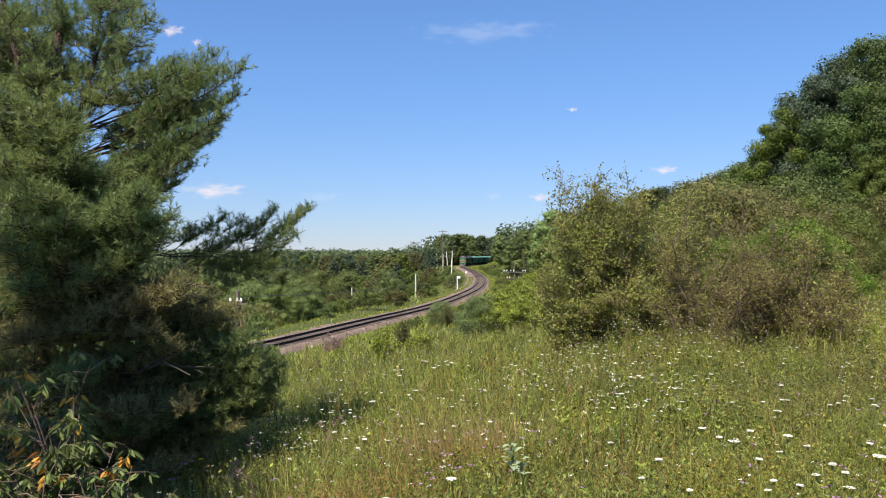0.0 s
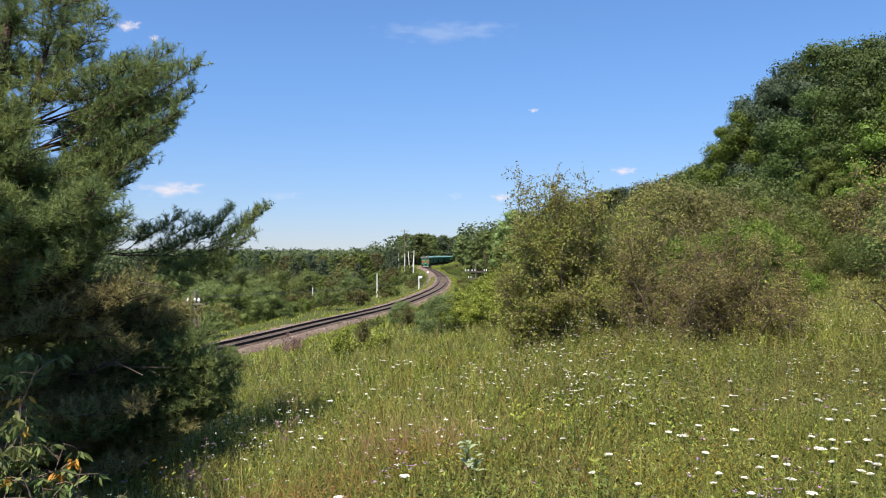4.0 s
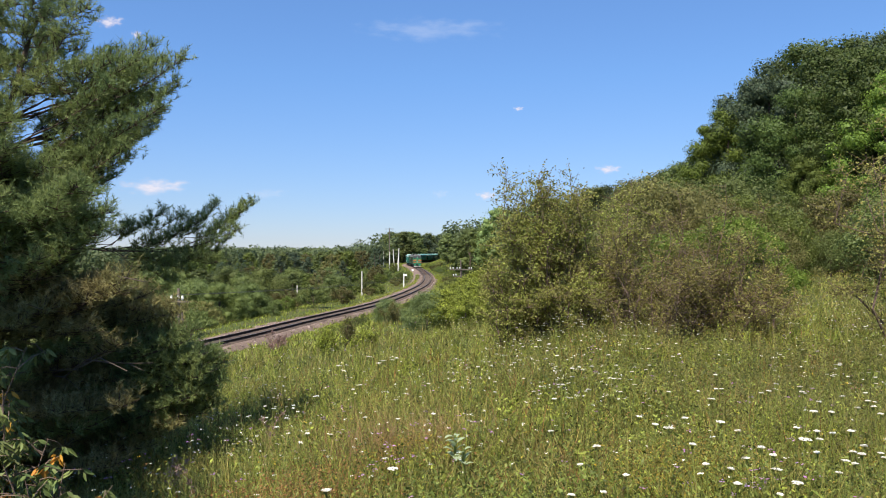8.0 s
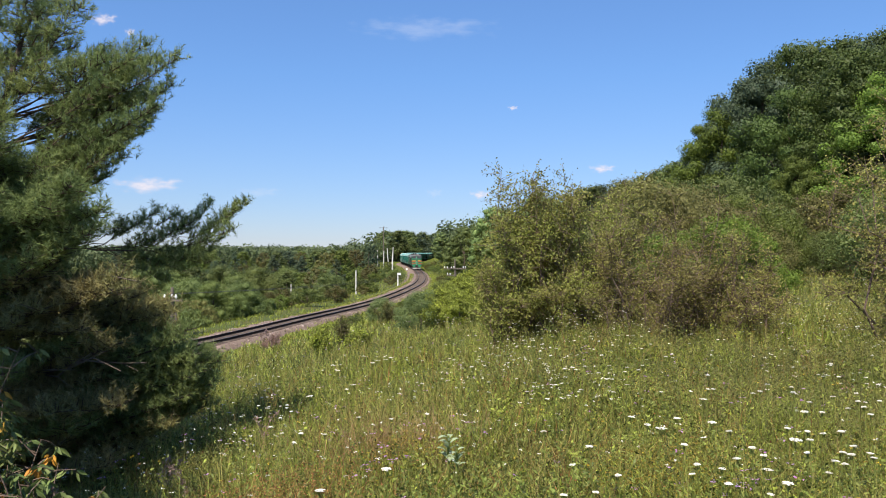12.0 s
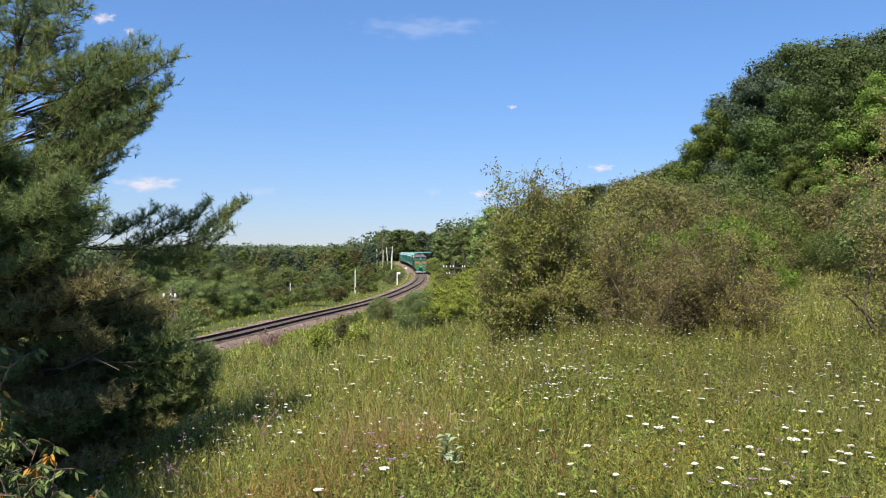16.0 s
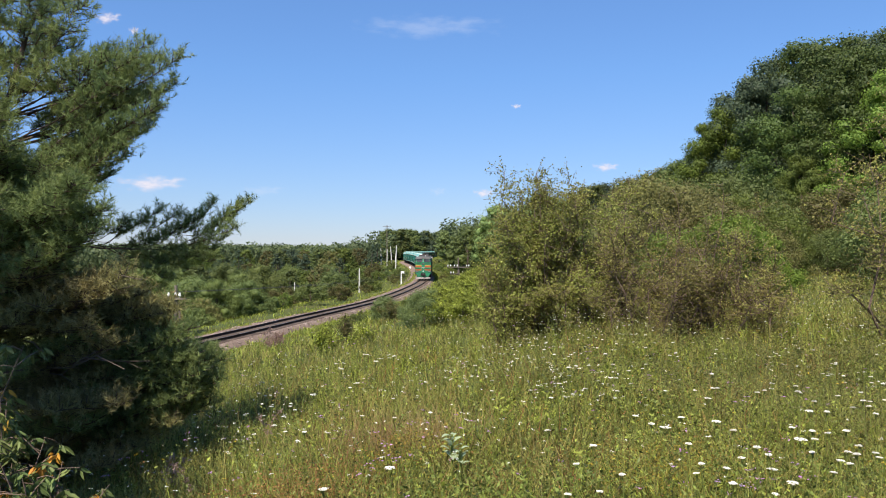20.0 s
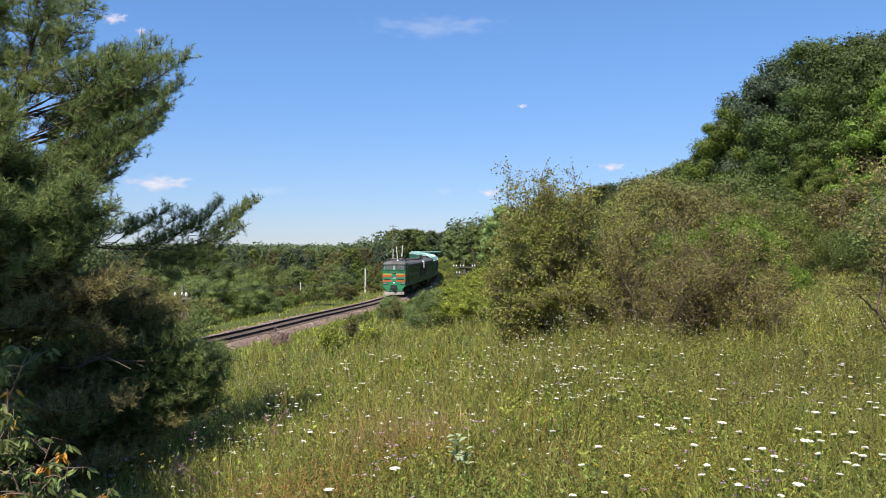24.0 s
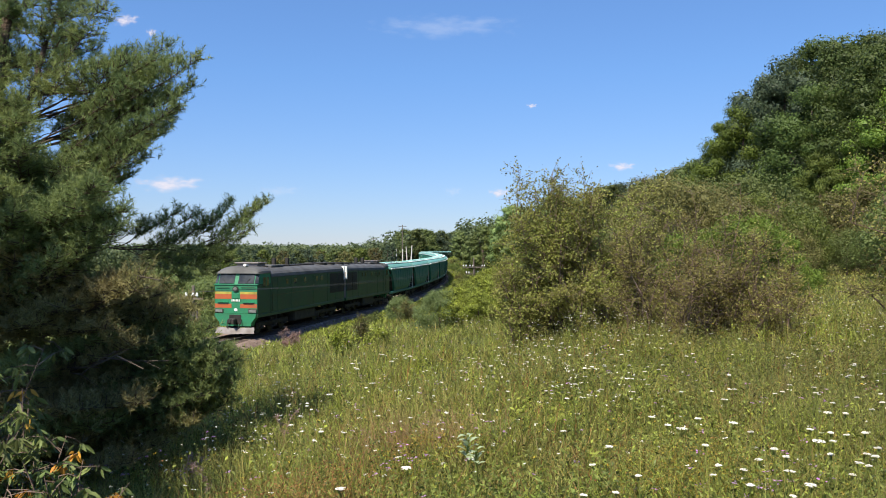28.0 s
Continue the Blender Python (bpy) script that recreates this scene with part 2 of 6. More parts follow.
M = dict(
    soil=material("meadow_soil", (0.060, 0.080, 0.020), 0.95, 0, 0.5, 0.25, 0.6, (0.08, 0.078, 0.028), spec=0.1),
    grass=leaf("grass", (0.145, 0.180, 0.034), (0.29, 0.225, 0.075), 0.75, 1.9, 0, 0.75),
    lush=leaf("lush_grass", (0.255, 0.29, 0.042), (0.175, 0.20, 0.042), 0.65, 1.3, 0, 0.75),
    straw=leaf("dry_stalks", (0.34, 0.26, 0.11), (0.22, 0.12, 0.06), 0.4, 0.6, 0),
    herb=leaf("herb_leaves", (0.215, 0.235, 0.052), (0.095, 0.118, 0.038), 0.75, 1.6, 0, 0.75),
    mullein=leaf("pale_felted_leaves", (0.33, 0.39, 0.24), (0.27, 0.33, 0.19), 0.15, 3, 0),
    white=material("white_umbels", (0.82, 0.79, 0.70), 0.7, 0, 0.15, 3, 0, (0.70, 0.67, 0.56), 0.15, 0, 0.15),
    lilac=leaf("lilac_petals", (0.40, 0.17, 0.38), (0.44, 0.28, 0.46), 0.3, 3, 0),
    yellow=leaf("yellow_petals", (0.60, 0.42, 0.04), (0.50, 0.33, 0.02), 0.25, 3, 0),
    needle=leaf("pine_needles", (0.135, 0.185, 0.070), (0.185, 0.215, 0.066), 0.4, 1.2, 0),
    # browner needle copy: tone of the shaded lower limbs put into colour
    shade_needle=leaf("brownish_shade_needles", (0.205, 0.20, 0.078), (0.225, 0.175, 0.075), 0.4, 1.2, 0),
    deadwood=material("grey_dead_wood", (0.12, 0.09, 0.07), 0.9, 0, 0.4, 4, 0.4, (0.09, 0.07, 0.055)),
    bark=material("grey_bark", (0.12, 0.09, 0.065), 0.9, 0, 0.5, 5, 0.8, (0.05, 0.04, 0.03)),
    pinebark=material("pine_bark", (0.095, 0.062, 0.045), 0.9, 0, 0.5, 4, 0.9, (0.06, 0.045, 0.035)),
    twig=material("brown_twigs", (0.11, 0.075, 0.055), 0.85, 0, 0.4, 3, 0.3, (0.16, 0.11, 0.085)),
    oak=leaf("dark_leaves", (0.074, 0.098, 0.054), (0.054, 0.077, 0.044)),
    ash=leaf("green_leaves", (0.078, 0.108, 0.026), (0.056, 0.082, 0.023)),
    birch=leaf("bright_leaves", (0.118, 0.148, 0.030), (0.088, 0.114, 0.026)),
    willow=leaf("grey_green_leaves", (0.130, 0.158, 0.045), (0.105, 0.132, 0.038)),
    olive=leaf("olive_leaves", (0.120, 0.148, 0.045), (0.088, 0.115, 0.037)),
    lime=leaf("lime_leaves", (0.135, 0.19, 0.030), (0.108, 0.155, 0.027)),
    rust=leaf("olive_brown_leaves", (0.135, 0.128, 0.042), (0.105, 0.095, 0.034)),
    thorn=leaf("small_olive_leaves", (0.235, 0.265, 0.060), (0.25, 0.23, 0.066), 0.28, 0.7),
    brown=leaf("browned_leaves", (0.225, 0.225, 0.060), (0.235, 0.195, 0.060), 0.28, 0.7),
    faded=leaf("faded_seed_heads", (0.30, 0.19, 0.17), (0.24, 0.17, 0.13), 0.3, 3, 0),
    sorrel=leaf("rusty_stalks", (0.27, 0.11, 0.045), (0.25, 0.15, 0.05), 0.4, 2, 0),
    # leaf green raised so that its colour carries the far slope's haze
    slope=leaf("hazed_slope_leaves", (0.19, 0.245, 0.082), (0.145, 0.195, 0.07)),
    dome=leaf("grey_green_shrub_leaves", (0.16, 0.20, 0.075), (0.12, 0.155, 0.055), 0.3, 2),
    leafy=leaf("dark_herb_leaves", (0.165, 0.205, 0.040), (0.09, 0.118, 0.03), 0.6, 2.0, 0, 0.6),
    ochre=leaf("ochre_leaves", (0.30, 0.235, 0.03), (0.26, 0.17, 0.04), 0.4, 2, 0),
    # lighter grey-green: the haze of distance put into the leaf colour
    hazy=leaf("hazed_distant_leaves", (0.115, 0.145, 0.062), (0.085, 0.11, 0.052), 0.25, 0.02, 0),
    autumn=leaf("orange_leaves", (0.42, 0.17, 0.03), (0.50, 0.29, 0.05), 0.3, 2),
    cherry=leaf("cherry_leaves", (0.105, 0.14, 0.045), (0.145, 0.155, 0.045), 0.45, 2),
    ballast=material("ballast", (0.235, 0.172, 0.145), 0.95, 0, 0.7, 0.45, 1.0, (0.14, 0.10, 0.08), spec=0.1, fine=14),
    stone=material("ballast_stones", (0.30, 0.235, 0.205), 0.95, 0, 0.4, 0.5, 0.3, (0.17, 0.13, 0.105), 0.6, spec=0.1),
    bed=material("oily_ballast", (0.095, 0.064, 0.048), 0.95, 0, 0.6, 0.8, 1.0, (0.05, 0.036, 0.03), spec=0.1, fine=12),
    sleeper=material("tarred_timber", (0.088, 0.06, 0.046), 0.85, 0, 0.5, 4, 0.6, (0.11, 0.085, 0.07), thing_vary=0.35),
    rail=material("rail_steel", (0.045, 0.03, 0.024), 0.8, 0.0, 0.2, 3, 0.1, (0.03, 0.02, 0.016)),
    railtop=material("polished_rail_head", (0.16, 0.15, 0.145), 0.45, 0.6, 0.1, 3, 0.05),
    # two greens: body sides darker and duller than the nose and pillars
    paint=material("dark_body_green", (0.027, 0.082, 0.038), 0.5, 0, 0.35, 1.2, 0.05, (0.033, 0.066, 0.036)),
    bright=material("bright_front_green", (0.025, 0.20, 0.095), 0.5, 0, 0.2, 1.5, 0.03, (0.035, 0.155, 0.08)),
    cream=material("yellow_stripe_paint", (0.44, 0.35, 0.07), 0.5, 0, 0.12, 2, 0.02),
    orange=material("orange_stripe_paint", (0.40, 0.10, 0.035), 0.5, 0, 0.12, 2, 0.02, (0.32, 0.09, 0.04)),
    dull=material("dull_stripe_paint", (0.10, 0.12, 0.06), 0.6, 0, 0.2, 2, 0.02),
    roof=material("grey_roof_paint", (0.105, 0.103, 0.10), 0.65, 0, 0.25, 1.0, 0.1, (0.06, 0.058, 0.056)),
    dark=material("sooty_steel", (0.022, 0.021, 0.02), 0.7, 0.1, 0.4, 2, 0.3, (0.045, 0.038, 0.032)),
    plate=material("pale_plough_paint", (0.24, 0.215, 0.205), 0.7, 0, 0.3, 2, 0.1, (0.15, 0.125, 0.11)),
    lamp=material("lamp_glass", (0.20, 0.21, 0.20), 0.15, 0, 0.1, 6, 0),
    glass=material("dark_cab_glass", (0.06, 0.062, 0.058), 0.12, 0, 0.3, 1.5, 0, (0.02, 0.022, 0.022), spec=0.6),
    teal=material("teal_wagon_paint", (0.022, 0.145, 0.112), 0.5, 0, 0.3, 0.9, 0.05, (0.032, 0.155, 0.122), thing_vary=0.12, spec=0.25),
    tealroof=material("pale_teal_roof_paint", (0.24, 0.46, 0.41), 0.4, 0, 0.2, 0.8, 0.05, (0.28, 0.47, 0.43), thing_vary=0.1),
    tealtop=material("teal_roof_paint", (0.10, 0.28, 0.235), 0.5, 0, 0.25, 0.6, 0.05, (0.15, 0.33, 0.28), thing_vary=0.15),
    concrete=material("pale_concrete", (0.62, 0.60, 0.55), 0.9, 0, 0.2, 3, 0.3, (0.46, 0.44, 0.40)),
    whitepaint=material("white_sign_paint", (0.78, 0.78, 0.76), 0.6, 0, 0.08, 3, 0.05, (0.66, 0.66, 0.62)),
    pole=material("weathered_pole_timber", (0.17, 0.14, 0.115), 0.9, 0, 0.4, 2, 0.5, (0.10, 0.085, 0.07)),
    porcelain=material("white_porcelain", (0.82, 0.82, 0.80), 0.2, 0, 0.05, 8, 0),
    wire=material("dull_wire", (0.10, 0.10, 0.10), 0.6, 0.5, 0.1, 3, 0),
)

# ---- the railway line in plan, from the far end to the near one ----
LINE = np.array([(300, 860), (60, 610), (22, 545), (6, 512), (-6, 480), (-14, 453), (-19.4, 425), (-20.9, 394), (-18.6, 352), (-15.6, 328), (-12.7, 298), (-10.6, 273), (-8.4, 243),
                 (-6.8, 218), (-5.8, 200), (-5.0, 176), (-4.75, 152), (-5.3, 134), (-7.2, 110), (-10.2, 86), (-11.15, 78), (-12.35, 68.5), (-13.7, 61), (-15.6, 51), (-19.8, 34), (-25.5, 10), (-33, -12), (-46, -42), (-80, -105)], float)


def ease(a, b, x):
    t = np.clip((np.asarray(x, float) - a) / (b - a), 0, 1)
    return t * t * (3 - 2 * t)


def smooth_line(points, step=1.0):
    leg = np.concatenate([[0], np.cumsum(np.hypot(*np.diff(points, axis=0).T))])
    s = np.arange(0, leg[-1], step)
    p = np.stack([np.interp(s, leg, points[:, k]) for k in (0, 1)], 1)
    w = np.hanning(43)
    w /= w.sum()
    pad = np.concatenate([p[0] + (np.arange(-21, 0)[:, None]) * (p[1] - p[0]), p, p[-1] + np.arange(1, 22)[:, None] * (p[-1] - p[-2])])
    return np.stack([np.convolve(pad[:, k], w, "valid") for k in (0, 1)], 1)


PATH = smooth_line(LINE)
RUN = np.concatenate([[0], np.cumsum(np.hypot(*np.diff(PATH, axis=0).T))])


def along(s):
    """Place and heading on the line after s metres."""
    s = np.asarray(s, float)
    p = np.stack([np.interp(s, RUN, PATH[:, k]) for k in (0, 1)], -1)
    q = np.stack([np.interp(s + 1.5, RUN, PATH[:, k]) - np.interp(s - 1.5, RUN, PATH[:, k]) for k in (0, 1)], -1)
    return p, unit(q)


def rail_z(y):
    """Height of the rail head: the line climbs a little as it nears the viewpoint."""
    return 0.45 * ease(98, 62, y) - 0.12 * ease(135, 100, y)


FORM = PATH[::3]
FORM_T = unit(np.gradient(FORM, axis=0))


def from_line(x, y):
    """Signed distance from the line: positive on the meadow's side."""
    x, y = np.asarray(x, float), np.asarray(y, float)
    flat = np.stack([x.ravel(), y.ravel()], 1)
    out = np.empty(len(flat))
    for i in range(0, len(flat), 4000):
        d = flat[i:i + 4000, None] - FORM[None]
        j = (d ** 2).sum(-1).argmin(1)
        e = d[np.arange(len(j)), j]
        t = FORM_T[j]
        out[i:i + 4000] = np.hypot(*e.T) * np.sign(t[:, 0] * e[:, 1] - t[:, 1] * e[:, 0])
    return out.reshape(x.shape)


def waves(x, y, size, seed):
    """Soft unevenness from a few crossed waves, about one metre high."""
    r = np.random.RandomState(seed)
    z = 0
    for k in range(6):
        a, ph, m = r.uniform(0, math.tau), r.uniform(0, math.tau), r.uniform(0.6, 2.2)
        z = z + np.sin((x * math.cos(a) + y * math.sin(a)) * math.tau / size * m + ph) / m / 3
    return z


def ground_z(x, y):
    x, y = np.asarray(x, float), np.asarray(y, float)
    d = from_line(x, y)
    verge = 3.2 + 6.0 * ease(40, 75, y)
    bank = 5.25 * np.clip((d - verge) / (26.2 - verge), 0, 1) ** 0.9
    start = 25 + 26 * ease(75, 18, y)
    top = 16 + 6 * ease(250, 60, y)
    hill = top * ease(0, 1.0, np.clip((d - start) / 75, 0, 1) * 0.5) * 2
    right = -0.55 + bank + hill * ease(-60, 5, y) + 0.03 * np.clip(d - 30, 0, 20)
    far = np.hypot(x, y)
    valley = -0.55 - 8.5 * ease(4, 46, -d) * (1 - 0.75 * ease(170, 330, y)) + 8 * ease(500, 2600, far) * ease(60, 200, -d)
    z = np.where(d > 0, right, valley) + rail_z(y) * ease(22, 6, np.abs(d))
    rough = ease(3.5, 9, np.abs(d))
    return z + rough * (0.10 * waves(x, y, 9, 3) + 0.5 * waves(x, y, 60, 4) * ease(45, 90, far)) + 6 * waves(x, y, 900, 5) * ease(700, 1800, far)


def gz(x, y):
    return float(ground_z(np.array([x]), np.array([y]))[0])


# ---- ground ----
def graded(lo, hi, near, grow, mid):
    out, x, step = [mid], mid, near
    while x < hi:
        x += step
        step *= grow
        out.append(x)
    x, step = mid, near
    while x > lo:
        x -= step
        step *= grow
        out.insert(0, x)
    return np.array(out)


gx, gy = graded(-4200, 4200, 0.7, 1.034, -4.0), graded(-600, 4600, 0.7, 1.028, 14.0)
X, Y = np.meshgrid(gx, gy)
Z = ground_z(X, Y)
nx, ny = len(gx), len(gy)
ii = (np.arange(ny - 1)[:, None] * nx + np.arange(nx - 1)[None]).ravel()
ground = new("ground", soup("ground", M["soil"], np.stack([X, Y, Z], -1).reshape(-1, 3), np.stack([ii, ii + 1, ii + nx + 1, ii + nx], 1), True))
tagged(ground, "green and brown meadow ground falling to a valley", "ground", kind="structure")


# ---- railway track ----
def sweep(section, s):
    """A skin over a cross section (across, up) carried along the line."""
    p, t = along(s)
    n = np.stack([t[:, 1], -t[:, 0]], 1)
    v = np.stack([np.stack([p[:, 0] + n[:, 0] * a, p[:, 1] + n[:, 1] * a, b + rail_z(p[:, 1])], 1) for a, b in section], 1)
    k, m = len(section), len(s)
    j = (np.arange(m - 1)[:, None] * k + np.arange(k - 1)[None]).ravel()
    return v.reshape(-1, 3), np.stack([j, j + 1, j + k + 1, j + k], 1)


S_ALL = np.arange(2.0, RUN[-1] - 2, 1.5)
track = thing("railway_track", pose(0, 0, 0), "single railway track with timber sleepers on stone ballast", "railway track", kind="structure")
v, f = sweep([(-2.5, -0.9), (-1.75, -0.30), (-1.45, -0.21), (1.45, -0.21), (2.3, -0.22), (3.2, -0.34), (4.3, -0.95)], S_ALL)
rr = np.random.RandomState(8)
v[:, 2] += rr.normal(0, 0.014, len(v))
v[:, :2] += rr.normal(0, 0.02, (len(v), 2))
part("ballast_bed", soup("ballast_bed", M["ballast"], v, f), M["ballast"], track, "grey-pink crushed stone ballast")
v, f = sweep([(-1.42, -0.218), (-1.3, -0.19), (1.3, -0.19), (1.42, -0.218)], S_ALL)
part("oily_strip", soup("oily_strip", M["bed"], v, f), M["bed"], track, "dark oily ballast between the rails")
for side in (-0.76, 0.76):
    v, f = sweep([(side - 0.07, -0.185), (side - 0.02, -0.165), (side - 0.02, -0.04), (side - 0.036, -0.03), (side - 0.036, 0.0)], S_ALL)
    v2, f2 = sweep([(side + 0.036, 0.0), (side + 0.036, -0.03), (side + 0.02, -0.04), (side + 0.02, -0.165), (side + 0.07, -0.185)], S_ALL)
    rail = part("rail", soup("rail", M["rail"], *join([(v, f), (v2, f2)])), M["rail"], track, "brown rusted steel rail")
    v, f = sweep([(side - 0.036, 0.0), (side - 0.03, 0.006), (side + 0.03, 0.006), (side + 0.036, 0.0)], S_ALL)
    part("rail_head", soup("rail_head", M["railtop"], v, f), M["railtop"], rail, "polished top of the rail")

rr = np.random.RandomState(9)
count = 7000
p, t = along(rr.uniform(RUN[-1] - 330, RUN[-1] - 120, count))
off = np.where(rr.rand(count) < 0.55, rr.uniform(1.5, 4.1, count), -rr.uniform(1.5, 2.4, count))
x, y = p[:, 0] + t[:, 1] * off, p[:, 1] - t[:, 0] * off
z = np.interp(off, [-2.5, -1.75, -1.45, 1.45, 2.3, 3.2, 4.3], [-0.9, -0.30, -0.21, -0.21, -0.22, -0.34, -0.95]) + rail_z(y)
octa = np.array([(1, 0, 0), (0, 1, 0), (-1, 0, 0), (0, -1, 0), (0, 0, 0.8), (0, 0, -0.8)])
size = rr.uniform(0.03, 0.085, (count, 1, 1)) * rr.uniform(0.6, 1.3, (count, 6, 1))
v = (np.stack([x, y, np.maximum(z, ground_z(x, y)) + 0.01], 1)[:, None] + octa[None] * size).reshape(-1, 3)
f = np.array([(0, 1, 4), (1, 2, 4), (2, 3, 4), (3, 0, 4), (1, 0, 5), (2, 1, 5), (3, 2, 5), (0, 3, 5)])
stones = part("loose_stones", soup("loose_stones", M["stone"], v, (f[None] + np.arange(count)[:, None, None] * 6).reshape(-1, 3)), M["stone"], track, "loose grey and brown ballast stones")
stones["kind"] = "stuff"

# ---- train ----
def arch(half, z_side, z_top, n=8, power=2.4):
    """Points of a rounded roof from one eave to the other."""
    pts = []
    for i in range(n + 1):
        a = math.pi * i / n
        c, s = math.cos(a), math.sin(a)
        pts.append((-half * math.copysign(abs(c) ** (2 / power), c), z_side + (z_top - z_side) * s ** (2 / power)))
    return pts


def bogie(parent, y, axles, gauge=0.76):
    """A truck with side frames, springs and wheelsets."""
    g = Geo()
    span = (axles - 1) * 0.925 + 0.45
    for x in (-1.05, 1.05):
        g.box(x - 0.09, x + 0.09, y - span, y + span, 0.55, 0.86, 0.03)
        for k in range(axles):
            ya = y + (k - (axles - 1) / 2) * 1.85
            g.box(x - 0.14, x + 0.14, ya - 0.17, ya + 0.17, 0.38, 0.68, 0.03)
            g.tube([(x, ya + 0.5, 0.42), (x, ya + 0.5, 0.8)], [0.1, 0.1], 8)
    g.box(-1.0, 1.0, y - 0.25, y + 0.25, 0.6, 1.0, 0.03)
    b = part("bogie", g, M["dark"], parent, "sooty steel bogie")
    for k in range(axles):
        ya = y + (k - (axles - 1) / 2) * 1.85
        w = Geo()
        for x in (-gauge, gauge):
            w.wheel(x - 0.065, x + 0.065, ya, 0.525, 0.525, 18)
        w.tube([(-0.9, ya, 0.525), (0.9, ya, 0.525)], [0.09, 0.09], 8)
        part("wheelset", w, M["dark"], b)
    return b


def coupler(parent, y, way):
    g = Geo()
    g.box(-0.14, 0.14, min(y, y + way * 0.5), max(y, y + way * 0.5), 0.93, 1.2, 0.03)
    g.box(-0.26, 0.22, min(y + way * 0.32, y + way * 0.6), max(y + way * 0.32, y + way * 0.6), 0.86, 1.28, 0.06)
    g.box(-0.26, -0.12, min(y + way * 0.5, y + way * 0.72), max(y + way * 0.5, y + way * 0.72), 0.9, 1.24, 0.03)
    g.box(-0.02, 0.24, min(y + way * 0.5, y + way * 0.64), max(y + way * 0.5, y + way * 0.64), 0.95, 1.2, 0.03)
    c = part("coupler", g, M["dark"], parent, "black automatic coupler")
    for x in (-0.45, 0.45):
        h = Geo().tube([(x, y, 1.15), (x, y + way * 0.22, 0.95), (x * 0.85, y + way * 0.3, 0.6), (x * 0.6, y + way * 0.34, 0.5)], [0.035] * 4, 6)
        part("brake_hose", h, M["dark"], c)
    return c


def loco_section(label):
    """One half of a two-unit diesel, cab at +y."""
    loco = thing("diesel_locomotive", pose(0, 0, 0), label, "locomotive", "locomotive sections")
    L, W = 8.15, 1.5
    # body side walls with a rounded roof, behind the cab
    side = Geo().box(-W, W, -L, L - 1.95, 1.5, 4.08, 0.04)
    part("engine_body", side, M["paint"], loco, "dark green body side")
    prof = arch(W + 0.02, 4.08, 4.78, 12)
    part("roof", Geo().loft([[(x, y, z) for x, z in prof] for y in (-L, L - 1.95)]), M["roof"], loco, "grey rounded roof")
    part("sill", Geo().box(-W - 0.02, W + 0.02, -L - 0.05, L + 0.02, 1.28, 1.52, 0.03), M["paint"], loco)
    # side bands, seams and doors
    for s in (-1, 1):
        x0, x1 = sorted((s * (W + 0.001), s * (W + 0.022)))
        part("waist_stripe", Geo().box(x0, x1, -L + 0.1, L - 1.9, 2.70, 2.76), M["dull"], loco, "thin dull yellow stripe")
        for y in (-6.1, -4.2, -1.2, 2.9, 5.2):
            part("seam", Geo().box(x0, x1, y - 0.03, y + 0.03, 1.55, 4.05), M["paint"], loco)
        # radiator shutters at the rear
        for y in (-7.3, -5.6):
            fr = part("shutter_frame", Geo().box(x0, x1, y - 0.8, y + 0.8, 2.2, 3.95, 0.008), M["dark"], loco, "open black radiator shutter")
            for k in range(9):
                z = 2.3 + k * 0.18
                xa, xb = sorted((s * (W + 0.02), s * (W + 0.05)))
                part("louvre", Geo().box(xa, xb, y - 0.74, y + 0.74, z, z + 0.09), M["dark"], fr)
        door = part("side_door", Geo().box(x0, x1, 5.35, 6.0, 1.6, 3.9, 0.008), M["paint"], loco)
        part("handrail", Geo().tube([(s * (W + 0.09), 6.1, 1.6), (s * (W + 0.09), 6.1, 3.0)], [0.022, 0.022], 6), M["dull"], door, "pale handrail")
        for y in (3.6, 2.2, 0.4, -1.9, -2.9):
            part("side_window", Geo().box(x0, x1, y - 0.2, y + 0.2, 3.45, 3.85, 0.008), M["glass"], loco, "small dark engine-room window")
        win = part("cab_side_window", Geo().box(x0, x1, L - 1.65, L - 0.75, 3.45, 4.1, 0.008), M["glass"], loco, "cab side window")
        part("window_frame", Geo().box(*sorted((s * (W + 0.01), s * (W + 0.03))), L - 1.22, L - 1.17, 3.42, 4.12), M["bright"], win)
        part("step_ladder", Geo().box(*sorted((s * 1.32, s * 1.48)), 5.3, 6.0, 0.45, 0.5).box(*sorted((s * 1.32, s * 1.48)), 5.3, 6.0, 0.85, 0.9).box(*sorted((s * 1.44, s * 1.48)), 5.28, 5.33, 0.4, 1.3).box(*sorted((s * 1.44, s * 1.48)), 5.97, 6.02, 0.4, 1.3), M["dark"], loco)
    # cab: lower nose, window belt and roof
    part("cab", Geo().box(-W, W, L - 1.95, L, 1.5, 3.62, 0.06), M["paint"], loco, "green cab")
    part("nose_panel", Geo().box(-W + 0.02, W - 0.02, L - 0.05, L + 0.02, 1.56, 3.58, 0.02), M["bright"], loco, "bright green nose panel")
    belt = Geo()
    lo, hi = [(-W, L - 1.95), (-W, L - 0.12), (-W + 0.25, L), (W - 0.25, L), (W, L - 0.12), (W, L - 1.95)], 0.30
    belt.loft([[(x, y, 3.62) for x, y in lo], [(x * 0.97, y - (hi if y > L - 1 else 0), 4.42) for x, y in lo]])
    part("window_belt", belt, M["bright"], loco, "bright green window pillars")
